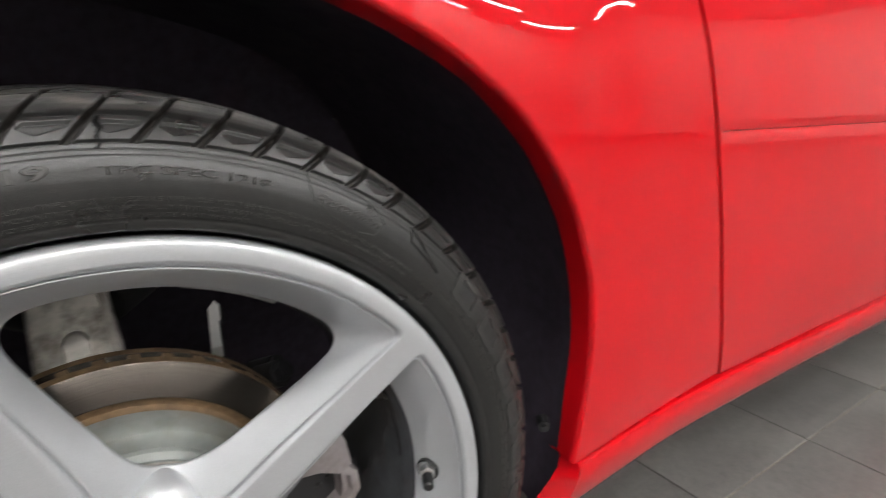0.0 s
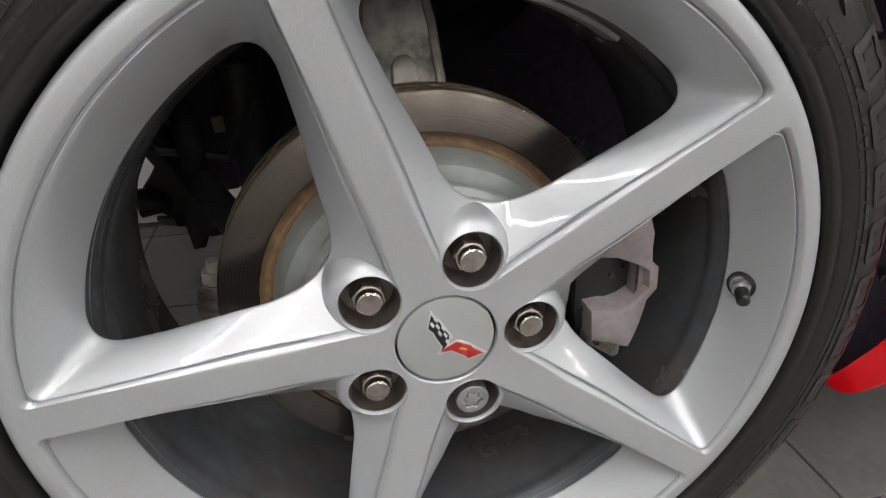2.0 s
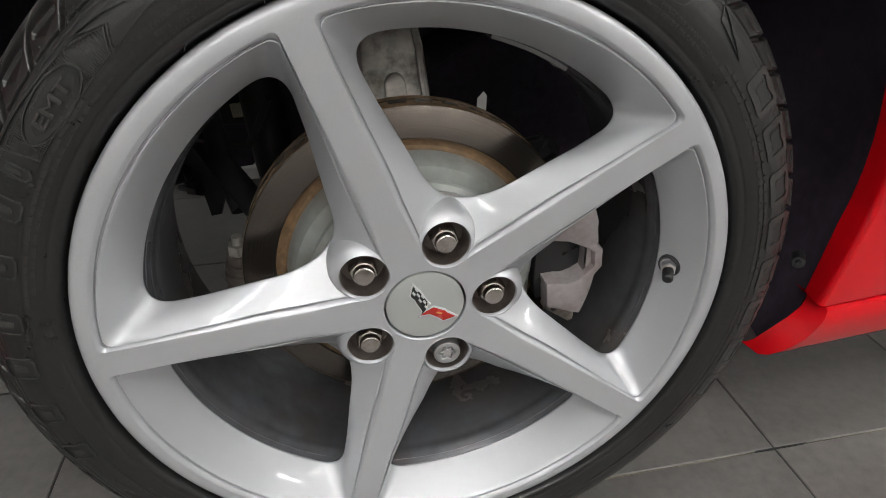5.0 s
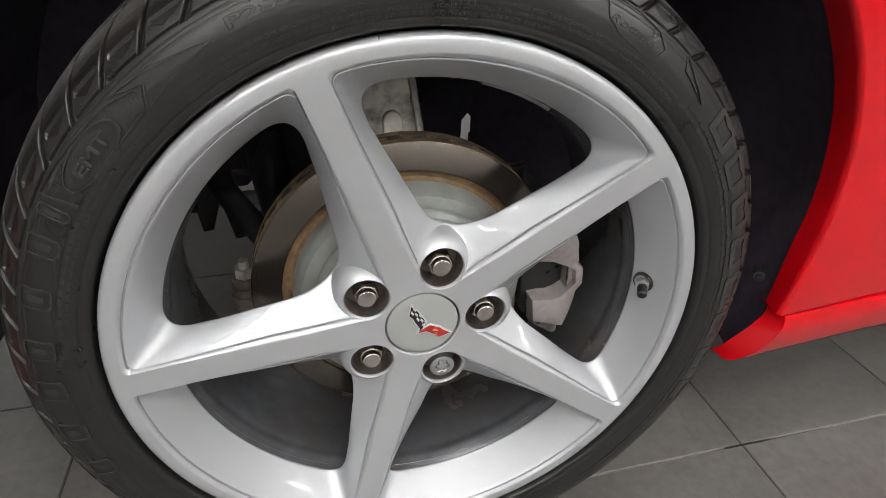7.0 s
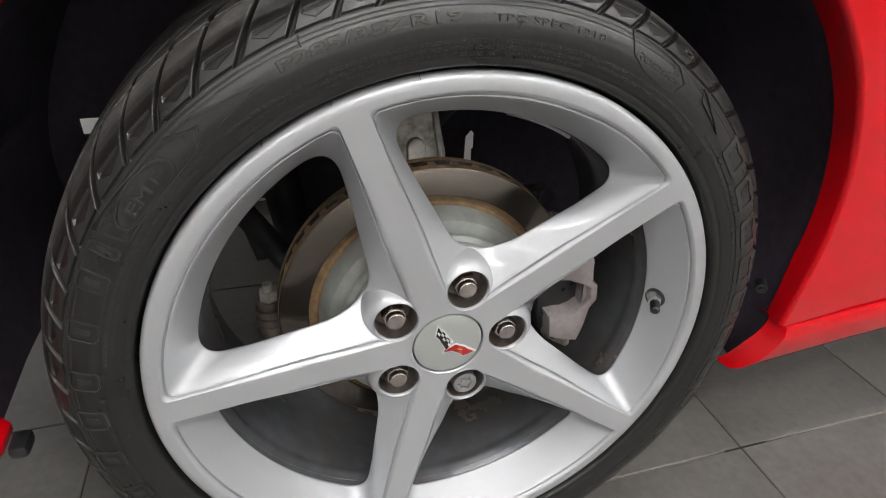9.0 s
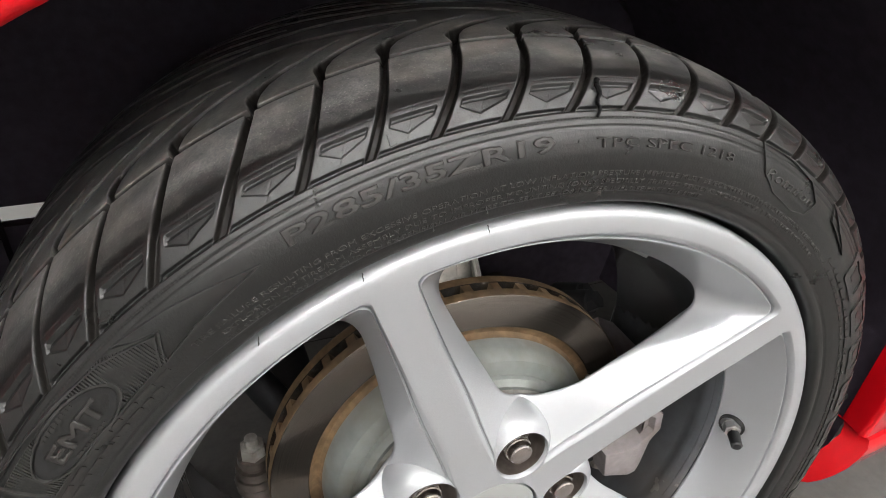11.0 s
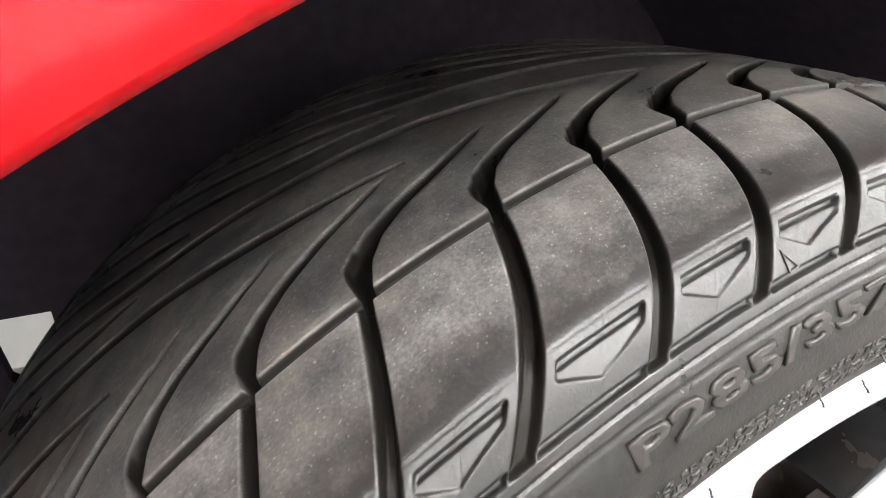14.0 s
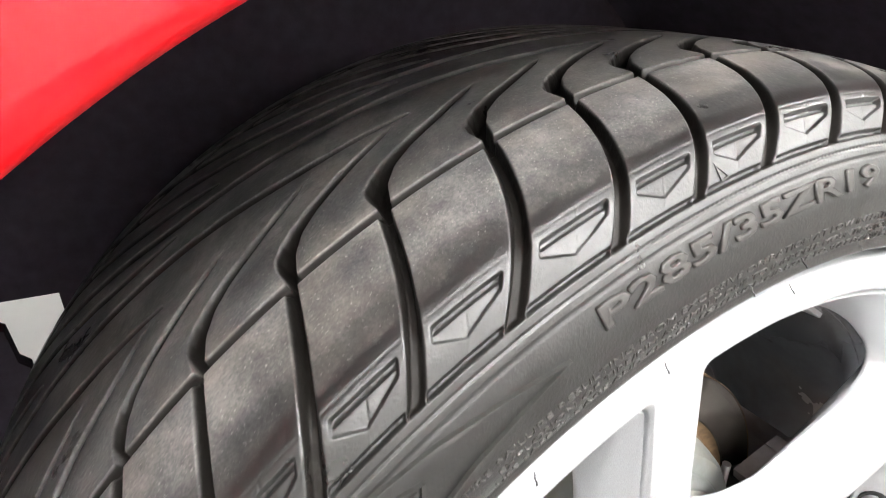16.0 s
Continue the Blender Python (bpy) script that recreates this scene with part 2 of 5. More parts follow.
CREAM = plain("pale cream gap tone", (0.50, 0.44, 0.34), 0.6, vary=0.08, bump=0.1)
DARKRUBBER = plain("smooth black rubber", (0.014, 0.014, 0.0145), 0.36, vary=0.15, grain=200, bump=0.1)
TILE = tile_stone()
GROUT = plain("sandy grout", (0.23, 0.205, 0.165), 0.9, vary=0.25, grain=150, bump=0.3, dirt=(0.03, 0.028, 0.026), dirt_scale=3.0)
OLDGROUT = plain("grimy grout", (0.035, 0.033, 0.031), 0.9, vary=0.3, grain=150, bump=0.3, dirt=(0.07, 0.065, 0.055), dirt_scale=6.0)
PLASTER = plain("white wall paint", (0.70, 0.70, 0.69), 0.8, vary=0.02, grain=20, bump=0.15)
PALEWALL = plain("pale wall paint", (0.80, 0.80, 0.79), 0.8, vary=0.03, grain=20, bump=0.15)
CEILING = plain("white ceiling board", (0.24, 0.24, 0.24), 0.9, vary=0.02, grain=30, bump=0.1)
TUBE = glow("lit tube", (1.0, 0.985, 0.955), TUBE_POWER)


# ---- helpers ----
def mesh_of(name, verts, faces, mat, smooth=True, sharp=None):
    me = bpy.data.meshes.new(name)
    if isinstance(faces, np.ndarray):
        verts = np.asarray(verts, np.float32)
        k = faces.shape[1]
        me.vertices.add(len(verts))
        me.vertices.foreach_set("co", verts.ravel())
        me.loops.add(faces.size)
        me.loops.foreach_set("vertex_index", faces.astype(np.int32).ravel())
        me.polygons.add(len(faces))
        me.polygons.foreach_set("loop_start", np.arange(0, faces.size, k, dtype=np.int32))
        me.update(calc_edges=True)
    else:
        me.from_pydata([tuple(map(float, v)) for v in verts], [], faces)
    me.polygons.foreach_set("use_smooth", [smooth] * len(me.polygons))
    me.update()
    if sharp:
        me.set_sharp_from_angle(angle=radians(sharp))
    me.materials.append(mat)
    return me


def put(name, me, parent=None, label=""):
    ob = new(name, me)
    if parent:
        ob.parent = parent
    if label:
        ob["label"] = label
    return ob


def part(name, bm, mat, parent, label="", smooth=True, sharp=35):
    me = bpy.data.meshes.new(name)
    bm.to_mesh(me)
    bm.free()
    me.polygons.foreach_set("use_smooth", [smooth] * len(me.polygons))
    if smooth and sharp:
        me.set_sharp_from_angle(angle=radians(sharp))
    me.materials.append(mat)
    return put(name, me, parent, label)


def grid_faces(rows, cols, loop=False):
    i, j = np.meshgrid(np.arange(rows - 1), np.arange(cols if loop else cols - 1), indexing="ij")
    k = (j + 1) % cols
    return np.stack([i * cols + j, i * cols + k, (i + 1) * cols + k, (i + 1) * cols + j], -1).reshape(-1, 4)


def turned(profile, n=128, a0=0.0, a1=360.0):
    """A surface of revolution round the wheel's axis: profile of (radius, y)."""
    full = abs(a1 - a0) >= 360
    ang = np.radians(np.linspace(a0, a1, n, endpoint=not full))
    pr = np.array(profile, float)
    v = np.stack([pr[:, None, 0] * np.cos(ang), np.repeat(pr[:, None, 1], n, 1), HUB_Z + pr[:, None, 0] * np.sin(ang)], -1)
    return v.reshape(-1, 3), grid_faces(len(pr), n, full)


def join(*bits):
    """Joins (verts, faces) pairs of quads."""
    vs, fs, k = [], [], 0
    for v, f in bits:
        vs.append(np.asarray(v, float))
        fs.append(np.asarray(f) + k)
        k += len(v)
    return np.concatenate(vs), np.concatenate(fs)


def welded(v, f):
    """Joins points that lie on one another."""
    key = np.round(v / 4e-5).astype(np.int64)
    _, first_of, back = np.unique(key, axis=0, return_index=True, return_inverse=True)
    f = back.ravel()[f]
    slim = [list(dict.fromkeys(q)) for q in f.tolist()]
    return v[first_of], [q for q in slim if len(q) > 2]


def box(bm, lo, hi, bevel=0.0, m=None):
    c, s = [(a + b) / 2 for a, b in zip(lo, hi)], [b - a for a, b in zip(lo, hi)]
    mat = Matrix.Translation(c) @ Matrix.Diagonal((*s, 1))
    vs = bmesh.ops.create_cube(bm, size=1, matrix=(m @ mat) if m else mat)["verts"]
    if bevel:
        es = list({e for v in vs for e in v.link_edges})
        bmesh.ops.bevel(bm, geom=es, offset=bevel, segments=2, affect="EDGES", profile=0.5)
    return bm


def rod(bm, a, b, r, r2=None, n=20):
    a, b = Vector(a), Vector(b)
    d = b - a
    m = Matrix.Translation((a + b) / 2) @ d.to_track_quat("Z", "Y").to_matrix().to_4x4()
    bmesh.ops.create_cone(bm, cap_ends=True, segments=n, radius1=r, radius2=r if r2 is None else r2, depth=d.length, matrix=m)
    return bm


def plate(bm, outline, y0, y1, bevel=0.0):
    """A flat shape of (x, z) points, thick from y0 (front) to y1."""
    f = bm.faces.new([bm.verts.new((x, y0, z)) for x, z in outline])
    got = bmesh.ops.extrude_face_region(bm, geom=[f])["geom"]
    bmesh.ops.translate(bm, vec=(0, y1 - y0, 0), verts=[g for g in got if isinstance(g, bmesh.types.BMVert)])
    if bevel:
        es = [e for e in bm.edges if abs(e.verts[0].co.y - y0) < 1e-6 and abs(e.verts[1].co.y - y0) < 1e-6]
        bmesh.ops.bevel(bm, geom=es, offset=bevel, segments=2, affect="EDGES", profile=0.5)
    bmesh.ops.recalc_face_normals(bm, faces=bm.faces)
    return bm


def at_polar(r, deg, y):
    return (r * math.cos(radians(deg)), y, HUB_Z + r * math.sin(radians(deg)))


def steps(x, xs, ys):
    return np.interp(x, xs, ys)


def smooth01(x):
    x = np.clip(x, 0, 1)
    return x * x * (3 - 2 * x)


# ---- room ----
X0, X1, Y0, Y1, CEIL = -5.0, 9.0, -4.2, 6.0, 3.0


def room():
    def slab(name, lo, hi, mat, label):
        bm = box(bmesh.new(), lo, hi)
        ob = part(name, bm, mat, None, smooth=False)
        return tagged(ob, label, name.split("_")[0], kind="structure")
    slab("wall_north", (X0, Y1, -0.1), (X1, Y1 + 0.2, CEIL), PLASTER, "plain white painted showroom wall behind the car")
    slab("wall_south", (X0, Y0 - 0.2, -0.1), (X1, Y0, CEIL), PALEWALL, "plain pale painted showroom wall facing the car")
    slab("wall_west", (X0 - 0.2, Y0 - 0.2, -0.1), (X0, Y1 + 0.2, CEIL), PLASTER, "plain white painted showroom end wall")
    slab("wall_east", (X1, Y0 - 0.2, -0.1), (X1 + 0.2, Y1 + 0.2, CEIL), PLASTER, "plain white painted showroom end wall")
    slab("ceiling", (X0 - 0.2, Y0 - 0.2, CEIL), (X1 + 0.2, Y1 + 0.2, CEIL + 0.15), CEILING, "plain white showroom ceiling")


def tube_lamp():
    lamp = new("ceiling_light")
    tagged(lamp, "long white ceiling light with a lit diffuser, unseen overhead", "ceiling light", "rows of ceiling lights")
    bm = box(bmesh.new(), (-0.75, -0.085, -0.05), (0.75, 0.085, 0.0), 0.008)
    part("housing", bm, CEILING, lamp)
    bm = box(bmesh.new(), (-0.73, -0.032, -0.070), (0.73, 0.032, -0.052), 0.004)
    part("diffuser", bm, TUBE, lamp, "lit white diffuser")
    return lamp


room()
# Unseen tubes; most are added to brighten the wheel, tread and rear floor.
first = tube_lamp()
first.location = (-2.7, 3.9, CEIL)
for x, y in ((1.5, 3.9), (-0.6, -0.65), (3.6, -0.65)):
    copy_thing(first, pose(x, y, CEIL))
# Tubes over the floor beside the car: a square, and rows that lead away from it.
for x, y in ((0.15, -1.76), (0.15, -3.30), (-2.15, -2.70), (2.45, -2.70), (4.75, -2.70), (7.05, -3.30), (-2.15, -3.85), (2.45, -3.85), (4.75, -3.85), (2.45, -1.30), (4.75, -1.76)):
    copy_thing(first, pose(x, y, CEIL))
for x in (-0.65, 0.95):
    copy_thing(first, pose(x, -2.53, CEIL, rz=90))

# ---- car: one thing, its panels, wheel, brake and axle as parts ----
car = new("car")
tagged(car, "glossy red sports car parked on grey floor tiles", "car")


def body_y(x, z):
    """The lateral surface of the car's side."""
    base = steps(x, [-1.0, -0.75, -0.5, -0.3, -0.12, 0.05, 0.2, 0.3, 0.4, 0.55, 0.7, 1.0, 1.3, 2.2],
                 [0.14, 0.07, 0.022, 0.0, -0.010, -0.010, 0.000, 0.012, 0.025, 0.036, 0.043, 0.050, 0.054, 0.050])
    up = np.maximum(0, z - 0.578 - 0.17 * np.exp(-((x + 0.05) / 0.42) ** 2))
    low = np.maximum(0, 0.36 - z)
    flat = smooth01((x - 0.16) / 0.3)
    return base + (1.8 - 1.3 * flat) * up ** 2 + (14.0 - 12.0 * flat) * up ** 3 + 0.5 * low ** 2 - 0.004 * np.sin(np.clip((z - 0.28) / 0.36, 0, 1) * math.pi)


def seam_x(z):
    return 0.687 - (z - 0.279) * 0.25


def sill_z(x):
    return 0.287 - 0.05 * np.maximum(0, x - 0.6)


ARCH_A = [-12, -5, 0, 7, 12, 20, 32, 45, 60, 75, 95, 115, 124, 150, 170, 187]
ARCH_R = [0.390, 0.392, 0.396, 0.406, 0.413, 0.423, 0.430, 0.429, 0.420, 0.412, 0.408, 0.4085, 0.411, 0.408, 0.400, 0.394]
ARCH_Y = [0.031, 0.028, 0.028, 0.028, 0.027, 0.026, 0.022, 0.016, 0.011, 0.007, 0.004, 0.003, 0.003, 0.005, 0.012, 0.022]
# The inner end of the painted arch flange.
FLANGE_A = [-13, -4, 0, 4, 8, 12, 16, 20, 24, 28, 38, 50, 58, 68, 75, 187]
FLANGE_R = [0.396, 0.397, 0.3985, 0.402, 0.409, 0.415, 0.420, 0.424, 0.428, 0.431, 0.434, 0.431, 0.424, 0.416, 0.4125, 0.400]


def quarter_panel():
    cols, rim_rows, out_rows = 260, 9, 34
    th = np.linspace(-7.0, 187.0, cols)
    r_in, y_in = steps(th, ARCH_A, ARCH_R), steps(th, ARCH_A, ARCH_Y)
    for _ in range(6):
        r_in[1:-1] = (r_in[:-2] + 2 * r_in[1:-1] + r_in[2:]) / 4
        y_in[1:-1] = (y_in[:-2] + 2 * y_in[1:-1] + y_in[2:]) / 4
    c, s = np.cos(np.radians(th)), np.sin(np.radians(th))
    r_fl = np.where(th < 75, steps(th, FLANGE_A, FLANGE_R), r_in + 0.003)
    rows = [np.stack([r_fl * c, np.maximum(y_in + 0.016, 0.050) - 0.020 * smooth01((th - 55) / 30), HUB_Z + r_fl * s], -1)]
    for k in range(rim_rows):
        f = math.pi / 2 * k / (rim_rows - 1)
        r, y = r_in + 0.005 * (1 - math.cos(f)), y_in - 0.006 * math.sin(f)
        rows.append(np.stack([r * c, y, HUB_Z + r * s], -1))
    r_edge, y_edge = r_in + 0.005, y_in - 0.006
    y_body = body_y(r_edge * c, HUB_Z + r_edge * s)
    # Outer boundary: door seam in front, the beltline above, the tail behind, the sill line below.
    r_out = np.empty(cols)
    for i in range(cols):
        lim = [9.0]
        if s[i] > 0.01:
            lim.append((0.98 - HUB_Z) / s[i])
        if c[i] > 0.05:
            # x = 0.687 - 0.25 (z - 0.279) - half the gap
            lim.append((0.687 - 0.25 * (HUB_Z - 0.279) - 0.0045) / (c[i] + 0.25 * s[i]))
            zlow = 0.289
            if s[i] < 0:
                lim.append((zlow - HUB_Z) / s[i])
        if c[i] < -0.05:
            lim.append(-0.80 / c[i])
        r_out[i] = max(min(lim), r_edge[i] + 0.002)
    for k in range(1, out_rows + 1):
        f = (k / out_rows) ** 1.5
        r = r_edge + (r_out - r_edge) * f
        x, z = r * c, HUB_Z + r * s
        w = 1 - smooth01((r - r_edge) / 0.16)
        rows.append(np.stack([x, body_y(x, z) + (y_edge - y_body) * w, z], -1))
    # Turned-in edge at the outer boundary.
    last = rows[-1].copy()
    last[:, 1] += 0.02
    rows.append(last)
    v = np.concatenate(rows)
    put("rear_quarter_panel", mesh_of("rear_quarter_panel", v, grid_faces(len(rows), cols), RED, sharp=50), car, "glossy red rear quarter panel round the wheel arch")


def door_panel():
    nx = 90
    # A pressed crease runs along the door: a sharp upper lip over a shallow hollow.
    lip = [(-0.016, 0.0), (-0.010, 0.0004), (-0.005, 0.0014), (-0.0014, 0.0026), (0.0, 0.0006), (0.0012, 0.0)]
    levels = [(0, f, 0.0) for f in np.linspace(0, 1, 32)[:-1]] + [(1, d, y) for d, y in lip] + [(2, f, 0.0) for f in np.linspace(0, 1, 34)[1:]]
    nz = len(levels)
    rows = []

    def crease_z(q):
        return 0.6076 - 0.048 * (q - 0.625)

    def level_z(q, zone, f):
        if zone == 1:
            return crease_z(q) + f
        if zone == 0:
            return sill_z(q) + 0.003 + (crease_z(q) - 0.016 - sill_z(q) - 0.003) * f
        return crease_z(q) + 0.0012 + (0.98 - crease_z(q) - 0.0012) * f

    for zone, f, sunk in levels:
        row = []
        for x in np.linspace(0, 1, nx):
            q = seam_x(level_z(0.65, zone, f)) + 0.0030
            q = seam_x(level_z(q, zone, f)) + 0.0030
            px = q + (2.0 - q) * x ** 1.4
            z = level_z(px, zone, f)
            row.append((px, float(body_y(px, z)) + sunk * float(smooth01((px - 0.612) / 0.02)), z))
        rows.append(row)
    v = np.array(rows)
    inner_l, inner_b = v[:, :1].copy(), v[:1].copy()
    inner_l[:, :, 1] += 0.02
    inner_l[:, :, 0] += 0.001
    v = np.concatenate([inner_l, v], 1)
    put("door", mesh_of("door", v.reshape(-1, 3), grid_faces(nz, nx + 1), RED, sharp=50), car, "glossy red door behind a narrow shut line")
    # Black strip behind the gap gives the shut line its dark shade.
    bm = bmesh.new()
    vs = []
    for z in np.linspace(0.28, 0.97, 20):
        x, y = seam_x(z), float(body_y(seam_x(z), z)) + 0.018
        vs.append((bm.verts.new((x - 0.012, y, z)), bm.verts.new((x + 0.012, y, z))))
    for a, b in zip(vs, vs[1:]):
        bm.faces.new((a[0], a[1], b[1], b[0]))
    part("shut_line_backing", bm, BLACK, car, "black backing strip that darkens the shut line")


def sill_panel():
    prof = [(0.020, 0.000), (0.003, -0.001), (0.000, -0.003), (-0.003, -0.010), (-0.002, -0.022), (0.001, -0.036), (0.005, -0.048), (0.010, -0.058), (0.016, -0.066), (0.024, -0.071), (0.040, -0.074)]
    n = 80
    rows = []
    for dy, dz in prof:
        row = []
        x0 = float(steps(-dz, [0, 0.026, 0.040, 0.060, 0.072], [0.400, 0.391, 0.383, 0.369, 0.358]))
        for i in range(n):
            f = (i / (n - 1)) ** 1.4
            x = x0 + (2.0 - x0) * f
            row.append((x, float(body_y(max(x, 0.385), 0.37)) + dy, sill_z(x) + dz))
        # The end that faces the wheel turns inwards along the arch.
        turn = float(steps(-dz, [0, 0.018, 0.041, 0.063, 0.075], [-0.003, -0.012, -0.022, -0.011, -0.003]))
        x, y, z = row[0]
        rows.append([(x + turn, y + 0.024, z), (x + turn * 0.04, y + 0.001, z)] + row)
    v = np.array(rows)
    put("sill", mesh_of("sill", v.reshape(-1, 3), grid_faces(len(prof), n + 2), RED, sharp=28), car, "glossy red sill under the door")


def liner():
    # The moulded liner follows the arch; its ends reach down before and behind the wheel.
    th = np.linspace(-19, 189, 150)
    rows = []
    for y, dr in ((0.030, 0.002), (0.05, 0.006), (0.07, 0.012), (0.10, 0.022), (0.20, 0.026), (0.30, 0.024), (0.40, 0.02), (0.452, 0.012)):
        r = np.where(th < 75, steps(th, FLANGE_A, FLANGE_R), steps(th, ARCH_A, ARCH_R) + 0.003) + dr
        r = r + 0.0025 * np.sin(np.radians(th) * 9) * (y > 0.08)
        rows.append(np.stack([r * np.cos(np.radians(th)), y + (np.maximum(steps(th, ARCH_A, ARCH_Y) + 0.016, 0.050) - 0.002 - 0.020 * smooth01((th - 55) / 30) - y) * (1 - smooth01((y - 0.03) / 0.06)) + (y - 0.03) * 0.3 * (y < 0.09), HUB_Z + r * np.sin(np.radians(th))], -1))
    ob = put("wheel_well_liner", mesh_of("wheel_well_liner", np.concatenate(rows), grid_faces(len(rows), len(th)), LINER, sharp=60), car, "black moulded wheel well liner")
    # Inner wall with its ragged lower edge, through which the lit floor shows.
    bm = bmesh.new()
    edge = [(-0.47, 0.15), (-0.378, 0.15), (-0.374, 0.446), (-0.290, 0.446), (-0.286, 0.376), (-0.268, 0.374), (-0.262, 0.345), (-0.235, 0.342), (-0.228, 0.322), (-0.20, 0.318),
            (-0.196, 0.300), (-0.172, 0.302), (-0.160, 0.314), (-0.143, 0.312), (-0.140, 0.30), (-0.115, 0.304), (-0.10, 0.285), (-0.02, 0.28), (0.145, 0.285), (0.149, 0.378), (0.158, 0.388), (0.168, 0.376),
            (0.168, 0.352), (0.165, 0.350), (0.166, 0.285), (0.20, 0.20), (0.43, 0.20)]
    top = [(0.43, 0.45), (0.36, 0.60), (0.22, 0.72), (0.0, 0.77), (-0.22, 0.72), (-0.38, 0.60), (-0.47, 0.42)]
    plate(bm, edge + top, 0.452, 0.470)
    plate(bm, [(-0.380, 0.15), (-0.322, 0.15), (-0.326, 0.368), (-0.334, 0.376), (-0.338, 0.408), (-0.346, 0.413), (-0.380, 0.413)], 0.474, 0.490)
    bmesh.ops.triangulate(bm, faces=bm.faces)
    part("inner_panel", bm, LINER, ob, "black inner wheel well panel with a ragged lower edge", smooth=False)
    for deg, r, y in ((-1.8, 0.375, 0.052),):
        bm = bmesh.new()
        p = Vector(at_polar(r, deg, y))
        axis = Vector((-math.cos(radians(deg)) * 0.55, -0.75, -math.sin(radians(deg)) * 0.55)).normalized()
        rod(bm, p - axis * 0.012, p + axis * 0.003, 0.0065, 0.0060)
        rod(bm, p + axis * 0.003, p + axis * 0.006, 0.0034, 0.003, 6)
        part("liner_screw", bm, BLACK, ob, "small dark round-headed screw")
    bm = bmesh.new()
    plate(bm, [(-0.385, 0.303), (-0.391, 0.312), (-0.42, 0.328), (-0.60, 0.345), (-0.60, 0.25), (-0.42, 0.262), (-0.393, 0.287), (-0.386, 0.295)], 0.040, 0.070, 0.004)
    part("bumper_corner", bm, RED, car, "glossy red foot of the rear bumper")
    bm = box(bmesh.new(), (-0.381, 0.036, 0.290), (-0.365, 0.060, 0.304), 0.005)
    part("rubber_buffer", bm, BLACK, ob, "black rubber tip at the liner's rear foot")
    return ob


quarter_panel()
door_panel()
sill_panel()
liner()

# ---- wheel rim: five spokes, windows between them, lug pockets ----
C36, S36 = math.cos(radians(36)), math.sin(radians(36))
NUT_R, NUT_Y = 0.0603, 0.036


def face_y(r):
    """Depth of the spokes' front face at a radius."""
    return np.interp(r, [0.0, 0.04, 0.075, 0.11, 0.145, 0.18, 0.215, 0.25, 0.27], [0.0345, 0.0342, 0.0325, 0.0290, 0.0254, 0.0216, 0.0172, 0.0130, 0.0126])


def half_width(a):
    return np.interp(a, [0.045, 0.06, 0.10, 0.18, 0.21, 0.243, 0.26], [0.0145, 0.0145, 0.0120, 0.0115, 0.0115, 0.0114, 0.0106])


def edge_width(a):
    return np.interp(a, [0.09, 0.115, 0.145, 0.173, 0.205, 0.23], [0.0405, 0.0358, 0.0314, 0.0272, 0.0238, 0.0215])


def bez(p, q, r, n):
    t = np.linspace(0, 1, n)[:, None]
    return (1 - t) ** 2 * np.array(p) + 2 * t * (1 - t) * np.array(q) + t * t * np.array(r)


def on_spoke(a, w):
    return np.stack([a * C36 + w * S36, a * S36 - w * C36], -1)


NA, NC, NS, NH = 30, 9, 60, 46


def window_loops():
    """Half outlines, from the middle of the rim to the middle of the hub: ridge and hole edge, and the depth of the hole edge."""
    r0 = 0.2486
    a_end = math.degrees(math.asin(0.0112 / r0))
    arc_end = 36 - a_end - 1.1
    al = np.radians(np.linspace(0, arc_end, NA))
    arc = np.stack([r0 * np.cos(al), r0 * np.sin(al)], -1)
    tip = on_spoke(np.array([0.2478]), np.array([0.0113]))[0]
    down = on_spoke(np.array([0.2430]), half_width(np.array([0.243])))[0]
    corner = bez(arc[-1], tip, down, NC + 2)[1:-1]
    a = np.linspace(0.243, 0.112, NS)
    side = on_spoke(a, half_width(a))
    a2 = np.linspace(0.112, 0.0492, NH // 2 + 1)[1:]
    hub1 = on_spoke(a2, half_width(a2))
    g = np.radians(np.linspace(126, 180, NH - len(a2) + 1)[1:])
    hub2 = np.stack([0.0608 + 0.0212 * np.cos(g), 0.0212 * np.sin(g)], -1)
    ridge = np.concatenate([arc, corner, side, hub1, hub2])
    r1 = 0.2215
    al = np.radians(np.linspace(0, 24.0, NA))
    arc1 = np.stack([r1 * np.cos(al), r1 * np.sin(al)], -1)
    s0 = on_spoke(np.array([0.196]), edge_width(np.array([0.196])))[0]
    top = np.array([r1 * math.cos(radians(30.2)), r1 * math.sin(radians(30.2))])
    corner1 = bez(arc1[-1], top, s0, NC + 2)[1:-1]
    a = np.linspace(0.196, 0.115, NS)
    side1 = on_spoke(a, edge_width(a))
    hub = bez(side1[-1], (0.0915, 0.0175), (0.0910, 0.0), NH + 1)[1:]
    hole = np.concatenate([arc1, corner1, side1, hub])
    yd = np.concatenate([np.full(NA, 0.0540), np.linspace(0.0540, 0.0490, NC), np.linspace(0.0490, 0.0515, NS), np.linspace(0.0515, 0.0640, NH)])
    k = np.ones(9) / 9
    yd = np.convolve(np.pad(yd, 4, mode="edge"), k, "valid")
    return ridge, hole, yd


